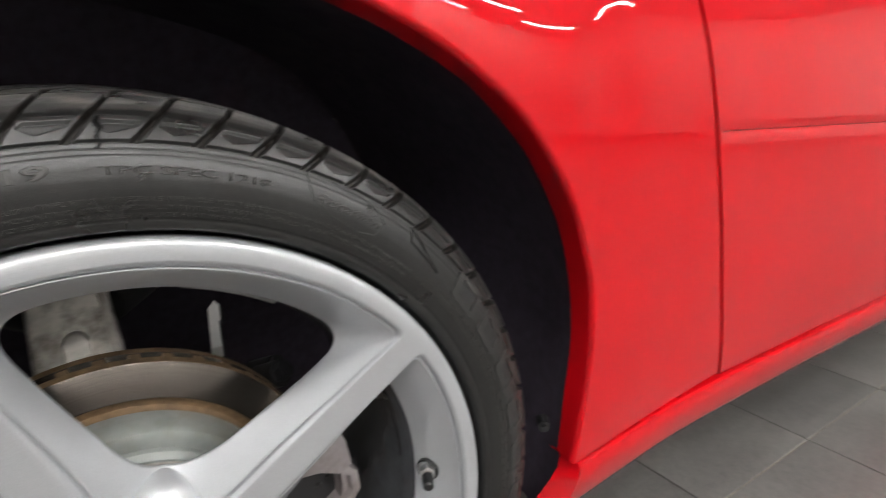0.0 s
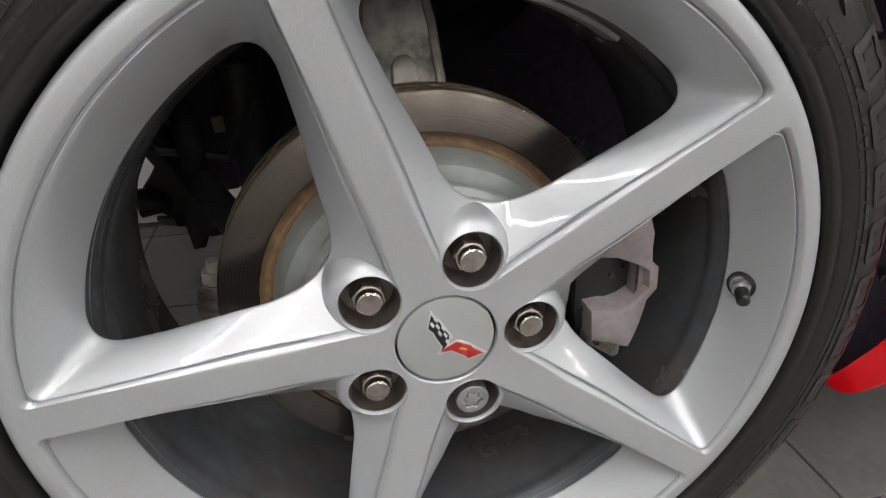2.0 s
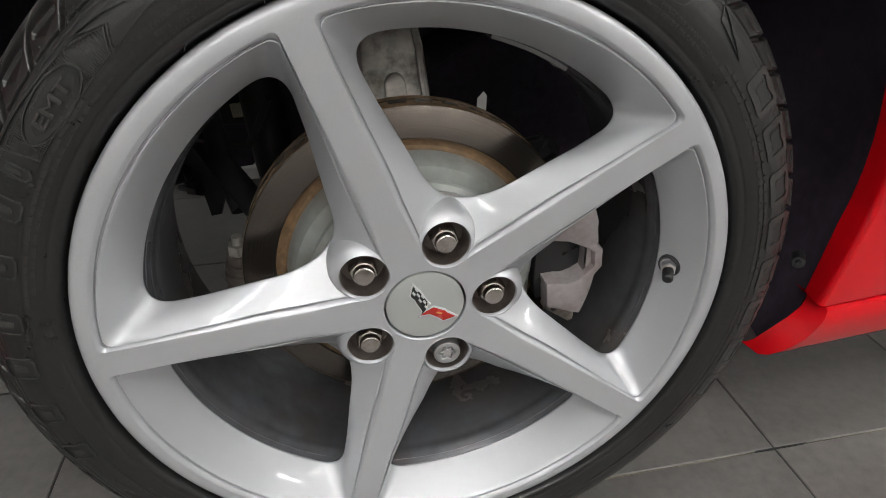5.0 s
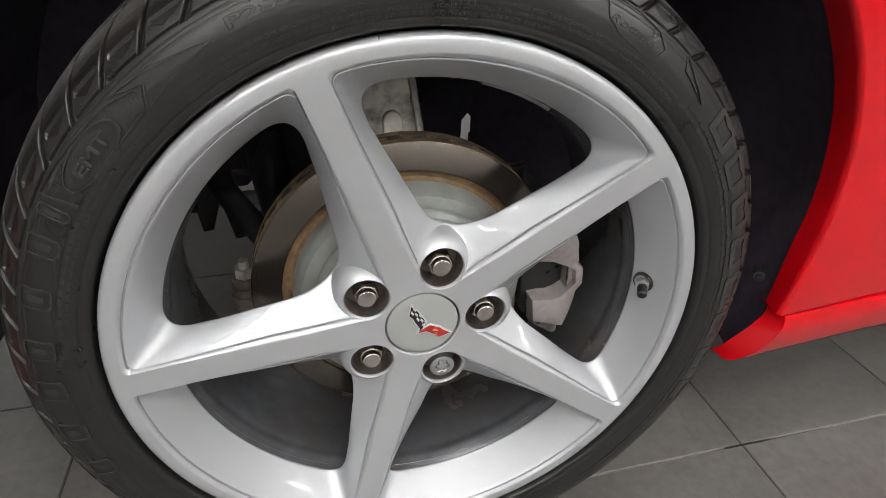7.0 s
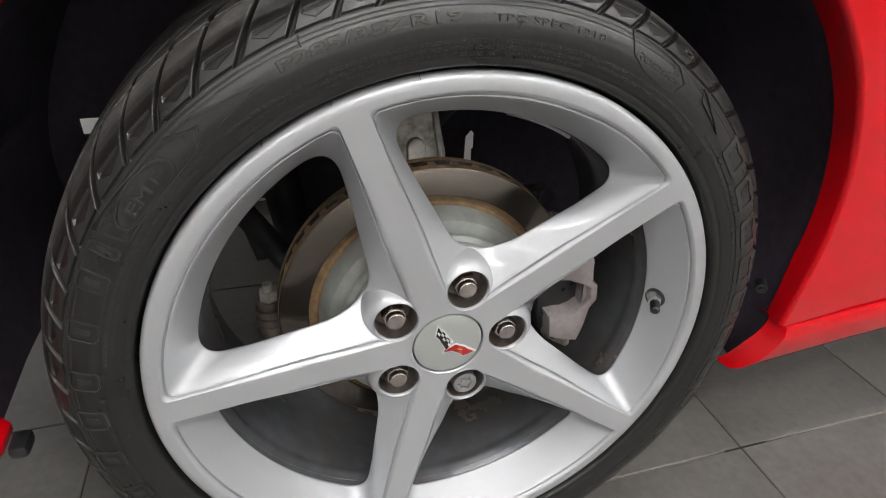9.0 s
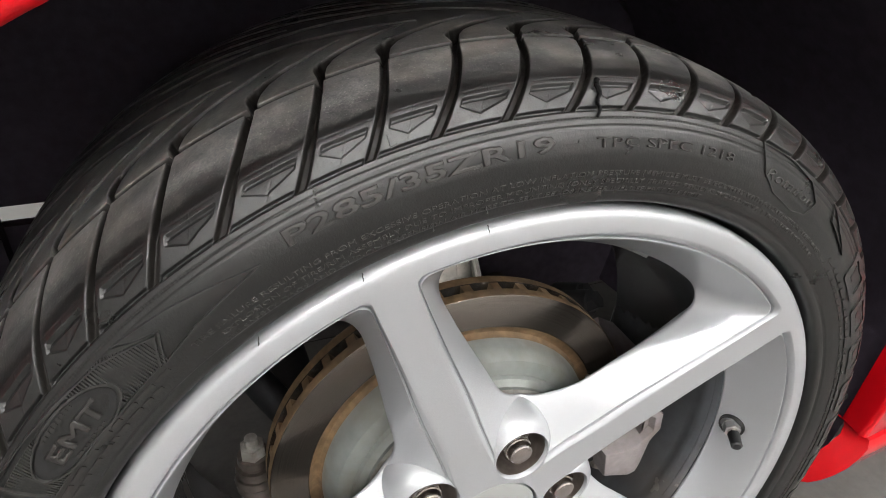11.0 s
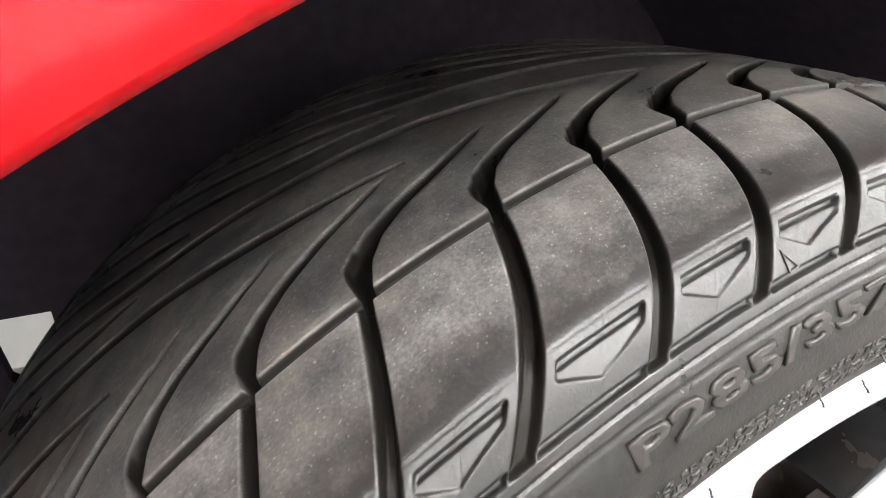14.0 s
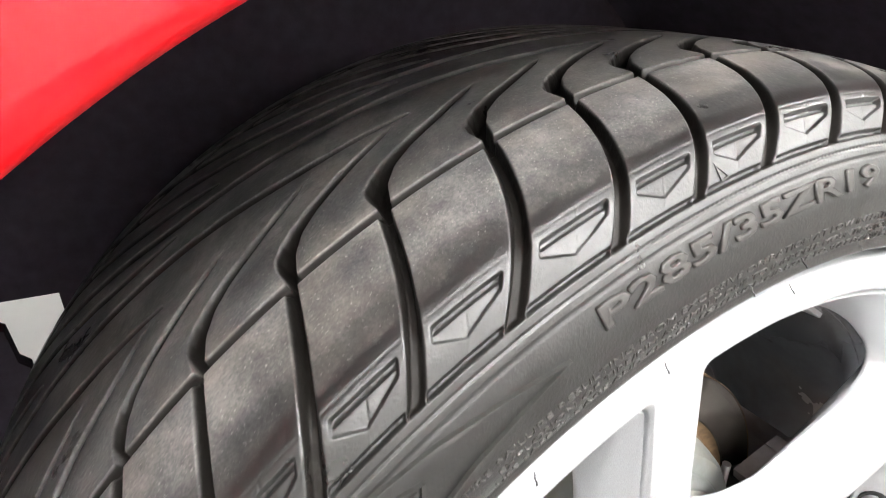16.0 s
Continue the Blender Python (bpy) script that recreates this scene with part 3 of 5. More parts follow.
def rim_mesh():
    ridge, hole, yd = window_loops()

    def both(h):
        m = h[::-1].copy()
        if m.ndim == 2:
            m[:, 1] *= -1
        return np.concatenate([h, m[1:-1]])

    full0, full1 = both(ridge), both(hole)
    fy = both(yd)
    n = len(full0)
    y0 = face_y(np.hypot(full0[:, 0], full0[:, 1]))
    gap = full1 - full0
    dist = np.maximum(np.linalg.norm(gap, axis=1, keepdims=True), 1e-6)
    way = gap / dist
    kern = np.hanning(15)[1:-1, None] / np.hanning(15).sum()
    way = np.stack([np.convolve(np.r_[way[-6:, q], way[:, q], way[:6, q]], kern[:, 0], "valid") for q in (0, 1)], -1)
    way /= np.linalg.norm(way, axis=1, keepdims=True)
    # A small step and bead frame each window, then flat flanks run down to a crisp edge.
    rows, ys = [], []
    for d, h in ((0.0, 0.0), (0.0006, 0.0002), (0.0022, 0.0014), (0.0035, 0.0030), (0.0040, 0.0056), (0.0049, 0.0056), (0.0054, 0.0038), (0.0062, 0.0037), (0.0074, 0.0050)):
        rows.append(full0 + way * d)
        ys.append(y0 + h)
    start, ys0 = rows[-1], ys[-1]
    for w in np.linspace(0, 1, 17)[1:]:
        rows.append(start + (full1 - start) * w)
        ys.append(ys0 + (fy - 0.0010 - ys0) * (0.90 * w + 0.10 * w * w))
    rows += [full1 + way * 0.0004, full1 + way * 0.0006, full1 + way * 0.0002, full1 - way * 0.005, full1 - way * 0.012]
    ys += [fy - 0.0004, fy + 0.0004, fy + 0.0016, fy + 0.0040, fy + 0.0060]
    P, Y = np.array(rows), np.array(ys)
    # Clear the lug pocket: its ring is a body of its own below.
    d = np.hypot(P[..., 0] - NUT_R, P[..., 1])
    Y = np.where(d < 0.0207, np.maximum(Y, 0.064), Y)
    win = np.concatenate([P, Y[..., None]], -1).reshape(-1, 3)
    win_f = grid_faces(len(rows), n, True)
    # Lug pocket and its collar.
    ps = np.radians(np.linspace(0, 360, 96, endpoint=False))
    outw = (1 + np.cos(ps)) / 2
    lip = 0.0338 + 0.0030 * outw
    rings = []
    for r, y in ((0.004, 0.0580), (0.0180, 0.0570), (0.0189, 0.053), (0.0195, lip + 0.003), (0.0199, lip + 0.0008), (0.0206, lip), (0.0215, lip + 0.0006),
                 (0.0225 + 0.0015 * outw ** 2, lip + 0.0022), (0.0235 + 0.0035 * outw ** 2, lip + 0.0055), (0.0240 + 0.0052 * outw ** 2, lip + 0.011), (0.0240 + 0.0064 * outw ** 2, 0.062)):
        rr, yy = r + 0 * ps, y + 0 * ps
        rings.append(np.stack([NUT_R + rr * np.cos(ps), rr * np.sin(ps), yy], -1))
    lug = np.concatenate(rings)
    lug_f = grid_faces(len(rings), 96, True)
    # Spoke face: a strip between two ridges, in the spoke's own direction.
    a = np.concatenate([np.linspace(0.243, 0.112, NS), np.linspace(0.112, 0.0492, NH // 2 + 1)[1:]])
    across = np.linspace(-1, 1, 9)
    strip = np.stack([np.repeat(a[:, None], 9, 1), half_width(a)[:, None] * across, face_y(np.hypot(a[:, None], half_width(a)[:, None] * across))], -1).reshape(-1, 3)
    strip_f = grid_faces(len(a), 9)

    def turn(v, deg):
        q = radians(deg)
        return np.stack([v[:, 0] * math.cos(q) - v[:, 1] * math.sin(q), v[:, 2], HUB_Z + v[:, 0] * math.sin(q) + v[:, 1] * math.cos(q)], -1)

    bits, collars = [], []
    for k in range(5):
        s = SPOKE_AT + 72 * k
        bits += [(turn(win, s + 36), win_f), (turn(strip, s), strip_f)]
        collars.append((turn(lug, s + 36), lug_f))
        # Rim lip outside this window and half of each neighbouring spoke's tip.
        k1 = NA + NC
        inner = np.concatenate([ridge[k1:0:-1] * (1, -1), ridge[:k1 + 1]])
        tip = on_spoke(np.full(5, 0.243), half_width(0.243) * np.linspace(1, -1, 6)[1:])
        inner = np.concatenate([inner, tip])
        ang, rad = np.arctan2(inner[:, 1], inner[:, 0]), np.hypot(inner[:, 0], inner[:, 1])
        loops = [np.stack([inner[:, 0], inner[:, 1], face_y(rad)], -1)]
        for r, y in ((0.2510, 0.0128), (0.2540, 0.0128), (0.2570, 0.0130), (0.2588, 0.0136), (0.2602, 0.0148), (0.2611, 0.0164), (0.2615, 0.0182), (0.2615, 0.026), (0.2585, 0.034)):
            loops.append(np.stack([r * np.cos(ang), r * np.sin(ang), np.full(len(ang), y)], -1))
        bits.append((turn(np.concatenate(loops), s + 36), grid_faces(len(loops), len(ang))))
        # Hub face between the cap and this window, with half of a spoke root.
        hubp = np.concatenate([ridge[-(NH - NH // 2):], both(ridge)[len(ridge):len(ridge) + NH - NH // 2 - 1]])
        root = on_spoke(np.full(5, 0.0492), half_width(0.0492) * np.linspace(-1, 1, 6)[:-1])
        hubp = np.concatenate([root, on_spoke(np.array([0.0492]), np.array([0.0145])), hubp, [[on_spoke(np.array([0.0492]), np.array([0.0145]))[0][0], -on_spoke(np.array([0.0492]), np.array([0.0145]))[0][1]]]])
        ang, rad = np.unwrap(np.arctan2(hubp[:, 1], hubp[:, 0])), np.hypot(hubp[:, 0], hubp[:, 1])
        loops = []
        for f in (1.0, 0.5, 0.0):
            r = 0.0358 + (rad - 0.0358) * f
            loops.append(np.stack([r * np.cos(ang), r * np.sin(ang), face_y(r)], -1))
        loops.append(np.stack([0.0350 * np.cos(ang), 0.0350 * np.sin(ang), np.full(len(ang), 0.0352)], -1))
        loops.append(np.stack([0.0350 * np.cos(ang), 0.0350 * np.sin(ang), np.full(len(ang), 0.0400)], -1))
        bits.append((turn(np.concatenate(loops), s + 36), grid_faces(len(loops), len(ang))))
    return welded(*join(*bits)), collars


RIM, COLLARS = rim_mesh()
wheel = put("wheel", mesh_of("wheel", *RIM, SILVER, sharp=24), car, "silver five-spoke alloy wheel")
for collar in COLLARS:
    cv, cf = collar
    put("lug_seat", mesh_of("lug_seat", cv[:96 * 4], cf[:96 * 3], SEAT, sharp=40), wheel, "deep dark brown lug pocket")
    put("lug_collar", mesh_of("lug_collar", cv[96 * 3:], cf[96 * 3:] - 96 * 3, SILVER, sharp=40), wheel)
put("barrel", mesh_of("barrel", *turned([(0.2300, 0.0560), (0.2235, 0.0575), (0.2190, 0.068), (0.2175, 0.073), (0.2180, 0.075), (0.2165, 0.080), (0.214, 0.10), (0.2155, 0.14), (0.222, 0.19), (0.226, 0.215), (0.238, 0.225), (0.243, 0.236), (0.261, 0.238), (0.2615, 0.24)], 200), BARREL, sharp=40), wheel, "dark grey inner barrel with brake dust")
put("barrel_seam", mesh_of("barrel_seam", *turned([(0.2225, 0.0622), (0.2209, 0.0628), (0.2207, 0.0632), (0.2215, 0.0638)], 200), BARREL), wheel, "thin raised ring round the inner barrel")
put("balance_weight", mesh_of("balance_weight", *turned([(0.2200, 0.0680), (0.2164, 0.0680), (0.2158, 0.0686), (0.2152, 0.0860), (0.2156, 0.0866), (0.2170, 0.0868)], 48, 57.5, 75.0), ZINC, sharp=40), wheel, "dull silver stick-on balance weight strip")
put("hub_back", mesh_of("hub_back", *turned([(0.090, 0.0705), (0.086, 0.0695), (0.034, 0.0695), (0.0, 0.0695)], 96), CAST, sharp=40), wheel)


def centre_cap():
    prof = [(0.0, 0.0345), (0.012, 0.0346), (0.024, 0.0349), (0.031, 0.0353), (0.0328, 0.0357), (0.0334, 0.0366), (0.0335, 0.042)]
    cap = put("centre_cap", mesh_of("centre_cap", *turned(prof, 96), CAPSILVER, sharp=40), wheel, "satin silver centre cap with crossed flags")
    return cap


centre_cap()


def lug_nut(deg, lock):
    bm = bmesh.new()
    c = Vector(at_polar(NUT_R, deg, 0))

    def ring(r, y, n, turn=0.0):
        return [bm.verts.new((c.x + r * math.cos(radians(turn) + 2 * math.pi * i / n), y, c.z + r * math.sin(radians(turn) + 2 * math.pi * i / n))) for i in range(n)]

    def skin(loops):
        for a, b in zip(loops, loops[1:]):
            n = len(a)
            for i in range(n):
                bm.faces.new((a[i], a[(i + 1) % n], b[(i + 1) % n], b[i]))
    if lock:
        n = 72

        def star(i):
            return 0.0066 + 0.0011 * math.cos(6 * 2 * math.pi * i / n + 0.4)
        loops = [ring(0.0122, 0.064, n), ring(0.0122, 0.0385, n), ring(0.0119, 0.0372, n), ring(0.0112, 0.0368, n), ring(0.0088, 0.0370, n)]
        for dr, y in ((0.0006, 0.0370), (0.0, 0.0376), (0.0, 0.0396), (-0.0012, 0.0398), (-0.0014, 0.0376), (-0.002, 0.0371)):
            loops.append([bm.verts.new((c.x + (star(i) + dr) * math.cos(2 * math.pi * i / n), y, c.z + (star(i) + dr) * math.sin(2 * math.pi * i / n))) for i in range(n)])
        skin(loops)
        bm.faces.new(loops[-1])
        part("locking_nut", bm, STEEL, wheel, "bright locking nut with a six-lobed key pattern")
        return
    t = random.uniform(0, 60)
    loops = [ring(0.0124, 0.064, 6, t), ring(0.0124, 0.0440, 6, t), ring(0.0112, 0.0424, 6, t)]
    skin(loops)
    bm.faces.new(loops[-1])
    n = 40
    loops = [ring(0.0102, 0.0434, n), ring(0.0100, 0.0419, n), ring(0.0090, 0.0415, n), ring(0.0089, 0.0378, n), ring(0.0085, 0.0366, n), ring(0.0075, 0.0359, n), ring(0.004, 0.0357, n)]
    skin(loops)
    bm.faces.new(loops[-1])
    part("lug_nut", bm, CHROME, wheel, "worn chrome lug nut with a round cap", sharp=30)


for k in range(5):
    lug_nut(SPOKE_AT + 36 + 72 * k, k == 3)


def emblem():
    """Two crossed flags as plain shapes on the cap."""
    y = 0.0343

    def flag(name, pts, mat, dy, label=""):
        bm = plate(bmesh.new(), [(x * 0.001, HUB_Z + z * 0.001) for x, z in pts], y - dy, y + 0.0006, 0.0002)
        part(name, bm, mat, wheel, label)
    left = [(-11.0, 25.7), (-6.6, 19.2), (-4.6, 17.6), (-2.6, 14.4), (2.8, 4.6), (0.6, -3.4), (-4.5, -10.6), (-6.8, -9.4), (-3.8, -4.1), (-8.6, 4.6), (-9.6, 7.6), (-13.7, 12.3)]
    flag("chequered_flag", left, EMBLEM_WHITE, 0.0006, "pale flag with black squares")
    dark = [(-10.6, 22.6), (-7.2, 17.6), (-5.2, 16.2), (1.8, 4.4), (-0.2, -3.0), (-4.6, -9.0), (-3.0, -4.0), (-7.8, 4.8), (-8.8, 7.8), (-12.7, 12.2)]
    flag("flag_field", dark, EMBLEM_BLACK, 0.0008, "black field of the flag")
    right = [(-6.0, -10.0), (-2.0, -4.6), (6.8, 0.0), (16.8, -4.6), (19.4, -7.2), (28.0, -13.4), (14.6, -17.8), (10.6, -14.0), (2.6, -8.8)]
    flag("flag_border", right, EMBLEM_WHITE, 0.0005)
    red = [(-4.0, -8.4), (-1.6, -5.6), (6.6, -1.2), (16.2, -5.8), (18.6, -8.6), (25.6, -13.2), (14.8, -16.4), (11.2, -12.8), (2.9, -7.7)]
    flag("red_flag", red, EMBLEM_RED, 0.0009, "red enamel flag")
    flag("flag_spot", [(9.5, -6.0), (14.5, -8.0), (13.0, -9.4), (8.2, -7.4)], plain("dull gold enamel", (0.55, 0.22, 0.05), 0.3, bump=0), 0.0011, "small dull gold spot")
    # Pale squares of the chequered flag, three across and five down.
    for i in range(5):
        for j in range(3):
            if (i + j) % 2 == 0:
                ox, oz = -11.6 + i * 2.55 + j * 1.15, 15.6 - i * 3.75 + j * 1.9
                flag("flag_square", [(ox, oz), (ox + 1.15, oz + 1.9), (ox + 3.3, oz - 1.5), (ox + 2.2, oz - 3.4)], EMBLEM_WHITE, 0.0010)


emblem()


def valve():
    axis = Vector((-0.50, -0.85, -0.05)).normalized()
    base = Vector((0.2282, 0.0468, 0.3470)) + axis * 0.002
    wall = Vector((-0.855, -0.52, 0.0)).normalized()
    seat = Vector((0.2270, 0.0425, 0.3465))
    # Black disc set on the surface in place of the recess's shade.
    bm = rod(bmesh.new(), seat - wall * 0.004, seat + wall * 0.0022, 0.0108, 0.0104, 32)
    part("valve_shade_disc", bm, BLACK, wheel, "black disc in place of the shaded recess round the valve")
    bm = rod(bmesh.new(), base, base + axis * 0.004, 0.0078, 0.0074, 24)
    rod(bm, base + axis * 0.004, base + axis * 0.0105, 0.0072, 0.0070, 6)
    part("valve_nut", bm, STEEL, wheel, "bright hexagonal valve nut")
    bm = rod(bmesh.new(), base + axis * 0.0105, base + axis * 0.015, 0.0044)
    part("valve_stem", bm, CHROME, wheel, "threaded brass-grey valve stem")
    bm = rod(bmesh.new(), base + axis * 0.0135, base + axis * 0.0255, 0.0050, 0.0047, 14)
    rod(bm, base + axis * 0.0255, base + axis * 0.0270, 0.0047, 0.0032, 14)
    part("valve_cap", bm, BLACK, wheel, "black ribbed valve cap")


valve()

# ---- tyre ----
TYRE_MID = 0.1375
PITCH = 360 / 62
# Half section from the bead outwards and over the crown: radius, y.
SECTION = [(0.2560, 0.0340), (0.2600, 0.0315), (0.2626, 0.0275), (0.2638, 0.0215), (0.2648, 0.0165), (0.2660, 0.0130), (0.2674, 0.0116), (0.2692, 0.0112), (0.2712, 0.0113), (0.2735, 0.0103), (0.2780, 0.0089), (0.2835, 0.0080), (0.2890, 0.0077), (0.2945, 0.0079),
           (0.3010, 0.0096), (0.3070, 0.0122), (0.3130, 0.0156), (0.3175, 0.0186), (0.3215, 0.0216), (0.3250, 0.0254), (0.3280, 0.0305), (0.3304, 0.0370), (0.3326, 0.0455),
           (0.3343, 0.0560), (0.3356, 0.0690), (0.3367, 0.0860), (0.3374, 0.1040), (0.3379, 0.1375)]


def section_curve():
    pts = np.array(SECTION)
    other = pts[::-1][1:].copy()
    other[:, 1] = 2 * TYRE_MID - other[:, 1]
    pts = np.concatenate([pts, other])
    d = np.r_[0, np.cumsum(np.linalg.norm(np.diff(pts, axis=0), axis=1))]
    s = np.linspace(0, d[-1], 2400)
    fine = np.stack([np.interp(s, d, pts[:, 0]), np.interp(s, d, pts[:, 1])], -1)
    k = np.hanning(31)
    k /= k.sum()
    for c in range(2):
        fine[:, c] = np.convolve(np.pad(fine[:, c], 15, mode="reflect", reflect_type="odd"), k, "valid")
    d = np.r_[0, np.cumsum(np.linalg.norm(np.diff(fine, axis=0), axis=1))]
    return d, fine


SEC_S, SEC = section_curve()
HALF = len(SEC) // 2


def s_of_r(r):
    return np.interp(r, SEC[:HALF, 0], SEC_S[:HALF])


def side_y(r):
    """Depth of the outer sidewall at a radius."""
    return np.interp(r, SEC[:HALF, 0], SEC[:HALF, 1])


S_END = float(s_of_r(0.3120))     # where the shoulder blocks begin
S_GROOVE = float(np.interp(0.0642, SEC[:HALF, 1][1100 - 700:], SEC_S[:HALF][1100 - 700:]))
S_TOTAL = float(SEC_S[-1])


def dip(dist, hw, wall=0.0010):
    """1 inside a groove of that half width, 0 outside, with sloping walls."""
    return smooth01((hw + wall / 2 - np.abs(dist)) / wall)


JOINTS = [56.0, 78.5, 84.2, 89.9, 95.6, 101.7, 107.0, 112.75, 119.7, 125.65, 131.8, 137.5, 144.3, 151.5, 174.5]


def pitch_of(th):
    """Counts the tread's blocks round the tyre; their lengths differ a little."""
    idx = [0] * len(JOINTS)
    mid = JOINTS.index(107.0)
    idx = [k - mid for k in range(len(JOINTS))]
    idx[0], idx[-1] = idx[1] - (JOINTS[1] - JOINTS[0]) / PITCH, idx[-2] + (JOINTS[-1] - JOINTS[-2]) / PITCH
    u = np.interp(th, JOINTS, idx)
    u = np.where(th < JOINTS[0], idx[0] + (th - JOINTS[0]) / PITCH, u)
    return np.where(th > JOINTS[-1], idx[-1] + (th - JOINTS[-1]) / PITCH, u)


def path_table(turns, ys, soft):
    """A smooth groove path: y and the cosine of its slant, by degrees run."""
    t = np.linspace(turns[0], turns[-1], 1200)
    y = np.interp(t, turns, ys)
    k = np.hanning(soft)
    k /= k.sum()
    y = np.convolve(np.pad(y, soft // 2, mode="reflect", reflect_type="odd"), k, "valid")
    g = np.gradient(y, t * math.radians(1) * 0.3405)
    return t, y, 1 / np.sqrt(1 + g * g)


SWEEP = path_table([-0.5, 0.0, 0.37, 0.96, 1.9, 3.3, 4.8, 8.1, 10.2], [0.044, 0.0637, 0.0718, 0.0789, 0.0849, 0.0902, 0.0943, 0.1036, 0.1100], 101)
FAR = path_table([-5, 0.0, 7.9, 16.0, 23.4, 34.0, 40.5, 49.0], [0.228, 0.2100, 0.1815, 0.1573, 0.1473, 0.1325, 0.1205, 0.110], 161)


def tread_depth(th, s):
    """How deep the rubber lies below the section at an angle (degrees) and a place along the section."""
    mm = 0.3405 * math.pi / 180
    y = np.interp(s, SEC_S, SEC[:, 1])
    u = pitch_of(th)
    depth = np.zeros(np.broadcast(th, s).shape)
    # Shoulder grooves from the ring groove out to the sidewall.
    out = np.clip((S_GROOVE - s) / (S_GROOVE - S_END), 0, 1)
    lead = 2.9 * out + 2.2 * out ** 3
    ph = u - lead / PITCH
    off = (ph - np.round(ph)) * PITCH * mm
    slope = 1 / np.sqrt(1 + (mm * (2.9 + 6.6 * out ** 2) / (S_GROOVE - S_END)) ** 2)
    inside = smooth01((s - S_END + 0.0005) / 0.001) * smooth01((S_GROOVE + 0.001 - s) / 0.001)
    depth = np.maximum(depth, inside * dip(off * slope, 0.0016 + 0.0003 * out, 0.0016) * (0.0058 - 0.0026 * out))
    # Ring groove.
    depth = np.maximum(depth, 0.0030 * dip(s - S_GROOVE, 0.0016, 0.0016))
    # Sweeping grooves from the ring groove inwards, thick at first and tapering out.
    for k in (0, 1, 2):
        turn = (np.floor(u) + k - u) * PITCH
        yy, sl = np.interp(turn, SWEEP[0], SWEEP[1]), np.interp(turn, SWEEP[0], SWEEP[2])
        run = turn / 10.0
        hw = np.interp(run, [-0.05, 0.02, 0.08, 0.2, 0.55, 0.9, 1.0], [0.0012, 0.0024, 0.0026, 0.0021, 0.0014, 0.0007, -0.001])
        live = (turn > -0.1) & (turn < 10.2)
        live = live * smooth01((s - S_GROOVE + 0.0012) / 0.001)
        depth = np.maximum(depth, live * dip((y - yy) * sl, hw, 0.0022) * np.interp(run, [0, 0.5, 1], [0.0078, 0.0062, 0.003]))
    # Long grooves from the far shoulder, every third one right over the crown, the rest short.
    for k in range(-1, 10):
        base = np.floor(u) + k
        turn = (base + 0.37 - u) * PITCH
        kind = np.mod(base, 3)
        last = np.where(kind == 0, 48.0, np.where(kind == 1, 21.3, 13.8))
        run = turn / last
        yy, sl = np.interp(turn, FAR[0], FAR[1]), np.interp(turn, FAR[0], FAR[2])
        hw = np.where(kind == 0, 0.0022, 0.0018) * np.clip((1.02 - run) * 6, 0, 1) - (run > 1) * 0.002
        live = (turn > -5) & (run < 1)
        depth = np.maximum(depth, live * dip((y - yy) * sl, hw, 0.0022) * 0.0064)
    depth = np.maximum(depth, 0.004 * dip(y - (2 * TYRE_MID - 0.0642), 0.0016))
    groove = depth.copy()
    # Moulded pentagons on the shoulder, and the step at the blocks' foot.
    a = (ph - 0.5 - np.floor(ph)) * PITCH * mm
    h = s - float(s_of_r(0.3163))
    top = 0.0086
    low = np.abs(a + 0.0004) * 0.40
    wide = smooth01((0.0116 - np.abs(a)) / 0.0006)
    pent = smooth01((h - low) / 0.0006) * smooth01((top - h) / 0.0006) * wide
    slot = smooth01((h - top + 0.0024) / 0.0005) * smooth01((top - h) / 0.0005) * wide
    depth = np.maximum(depth, pent * (0.0005 + 0.0010 * np.clip(h / top, 0, 1)) + 0.0009 * slot)
    line = dip(s - float(s_of_r(0.3163)) - top - 0.0022, 0.00012, 0.0005)
    depth = np.maximum(depth, 0.0003 * line)
    step = dip(s - S_END - 0.0008, 0.0009, 0.0008) * smooth01((0.0138 - np.abs(a)) / 0.0008)
    depth = np.maximum(depth, 0.0021 * step)
    # A fine moulding crease across each pentagon.
    crease = dip(a + 0.0005 - 0.10 * (h - 0.004), 0.00012, 0.0005) * smooth01((h + 0.004) / 0.001) * smooth01((top + 0.003 - h) / 0.001)
    depth = np.maximum(depth, depth + 0.0003 * crease)
    ragged = 0.70 + 0.14 * np.sin(th * 17.3) + 0.16 * np.sin(th * 41.9 + 1.0) * np.sin(th * 5.3)
    depth = np.maximum(depth, 0.0008 * ragged * dip(s - float(s_of_r(0.3090)), 0.0003, 0.0006))
    depth = np.maximum(depth, 0.0005 * dip(s - float(s_of_r(0.3060)), 0.0002, 0.0006))
    depth = np.maximum(depth, 0.0007 * dip(s - float(s_of_r(0.2722)), 0.0004, 0.0010))
    depth = np.maximum(depth, 0.0008 * dip(s - float(s_of_r(0.2868)), 0.0004, 0.0010) * (smooth01((np.abs(th - 90) - 48) / 4)))
    return depth, groove


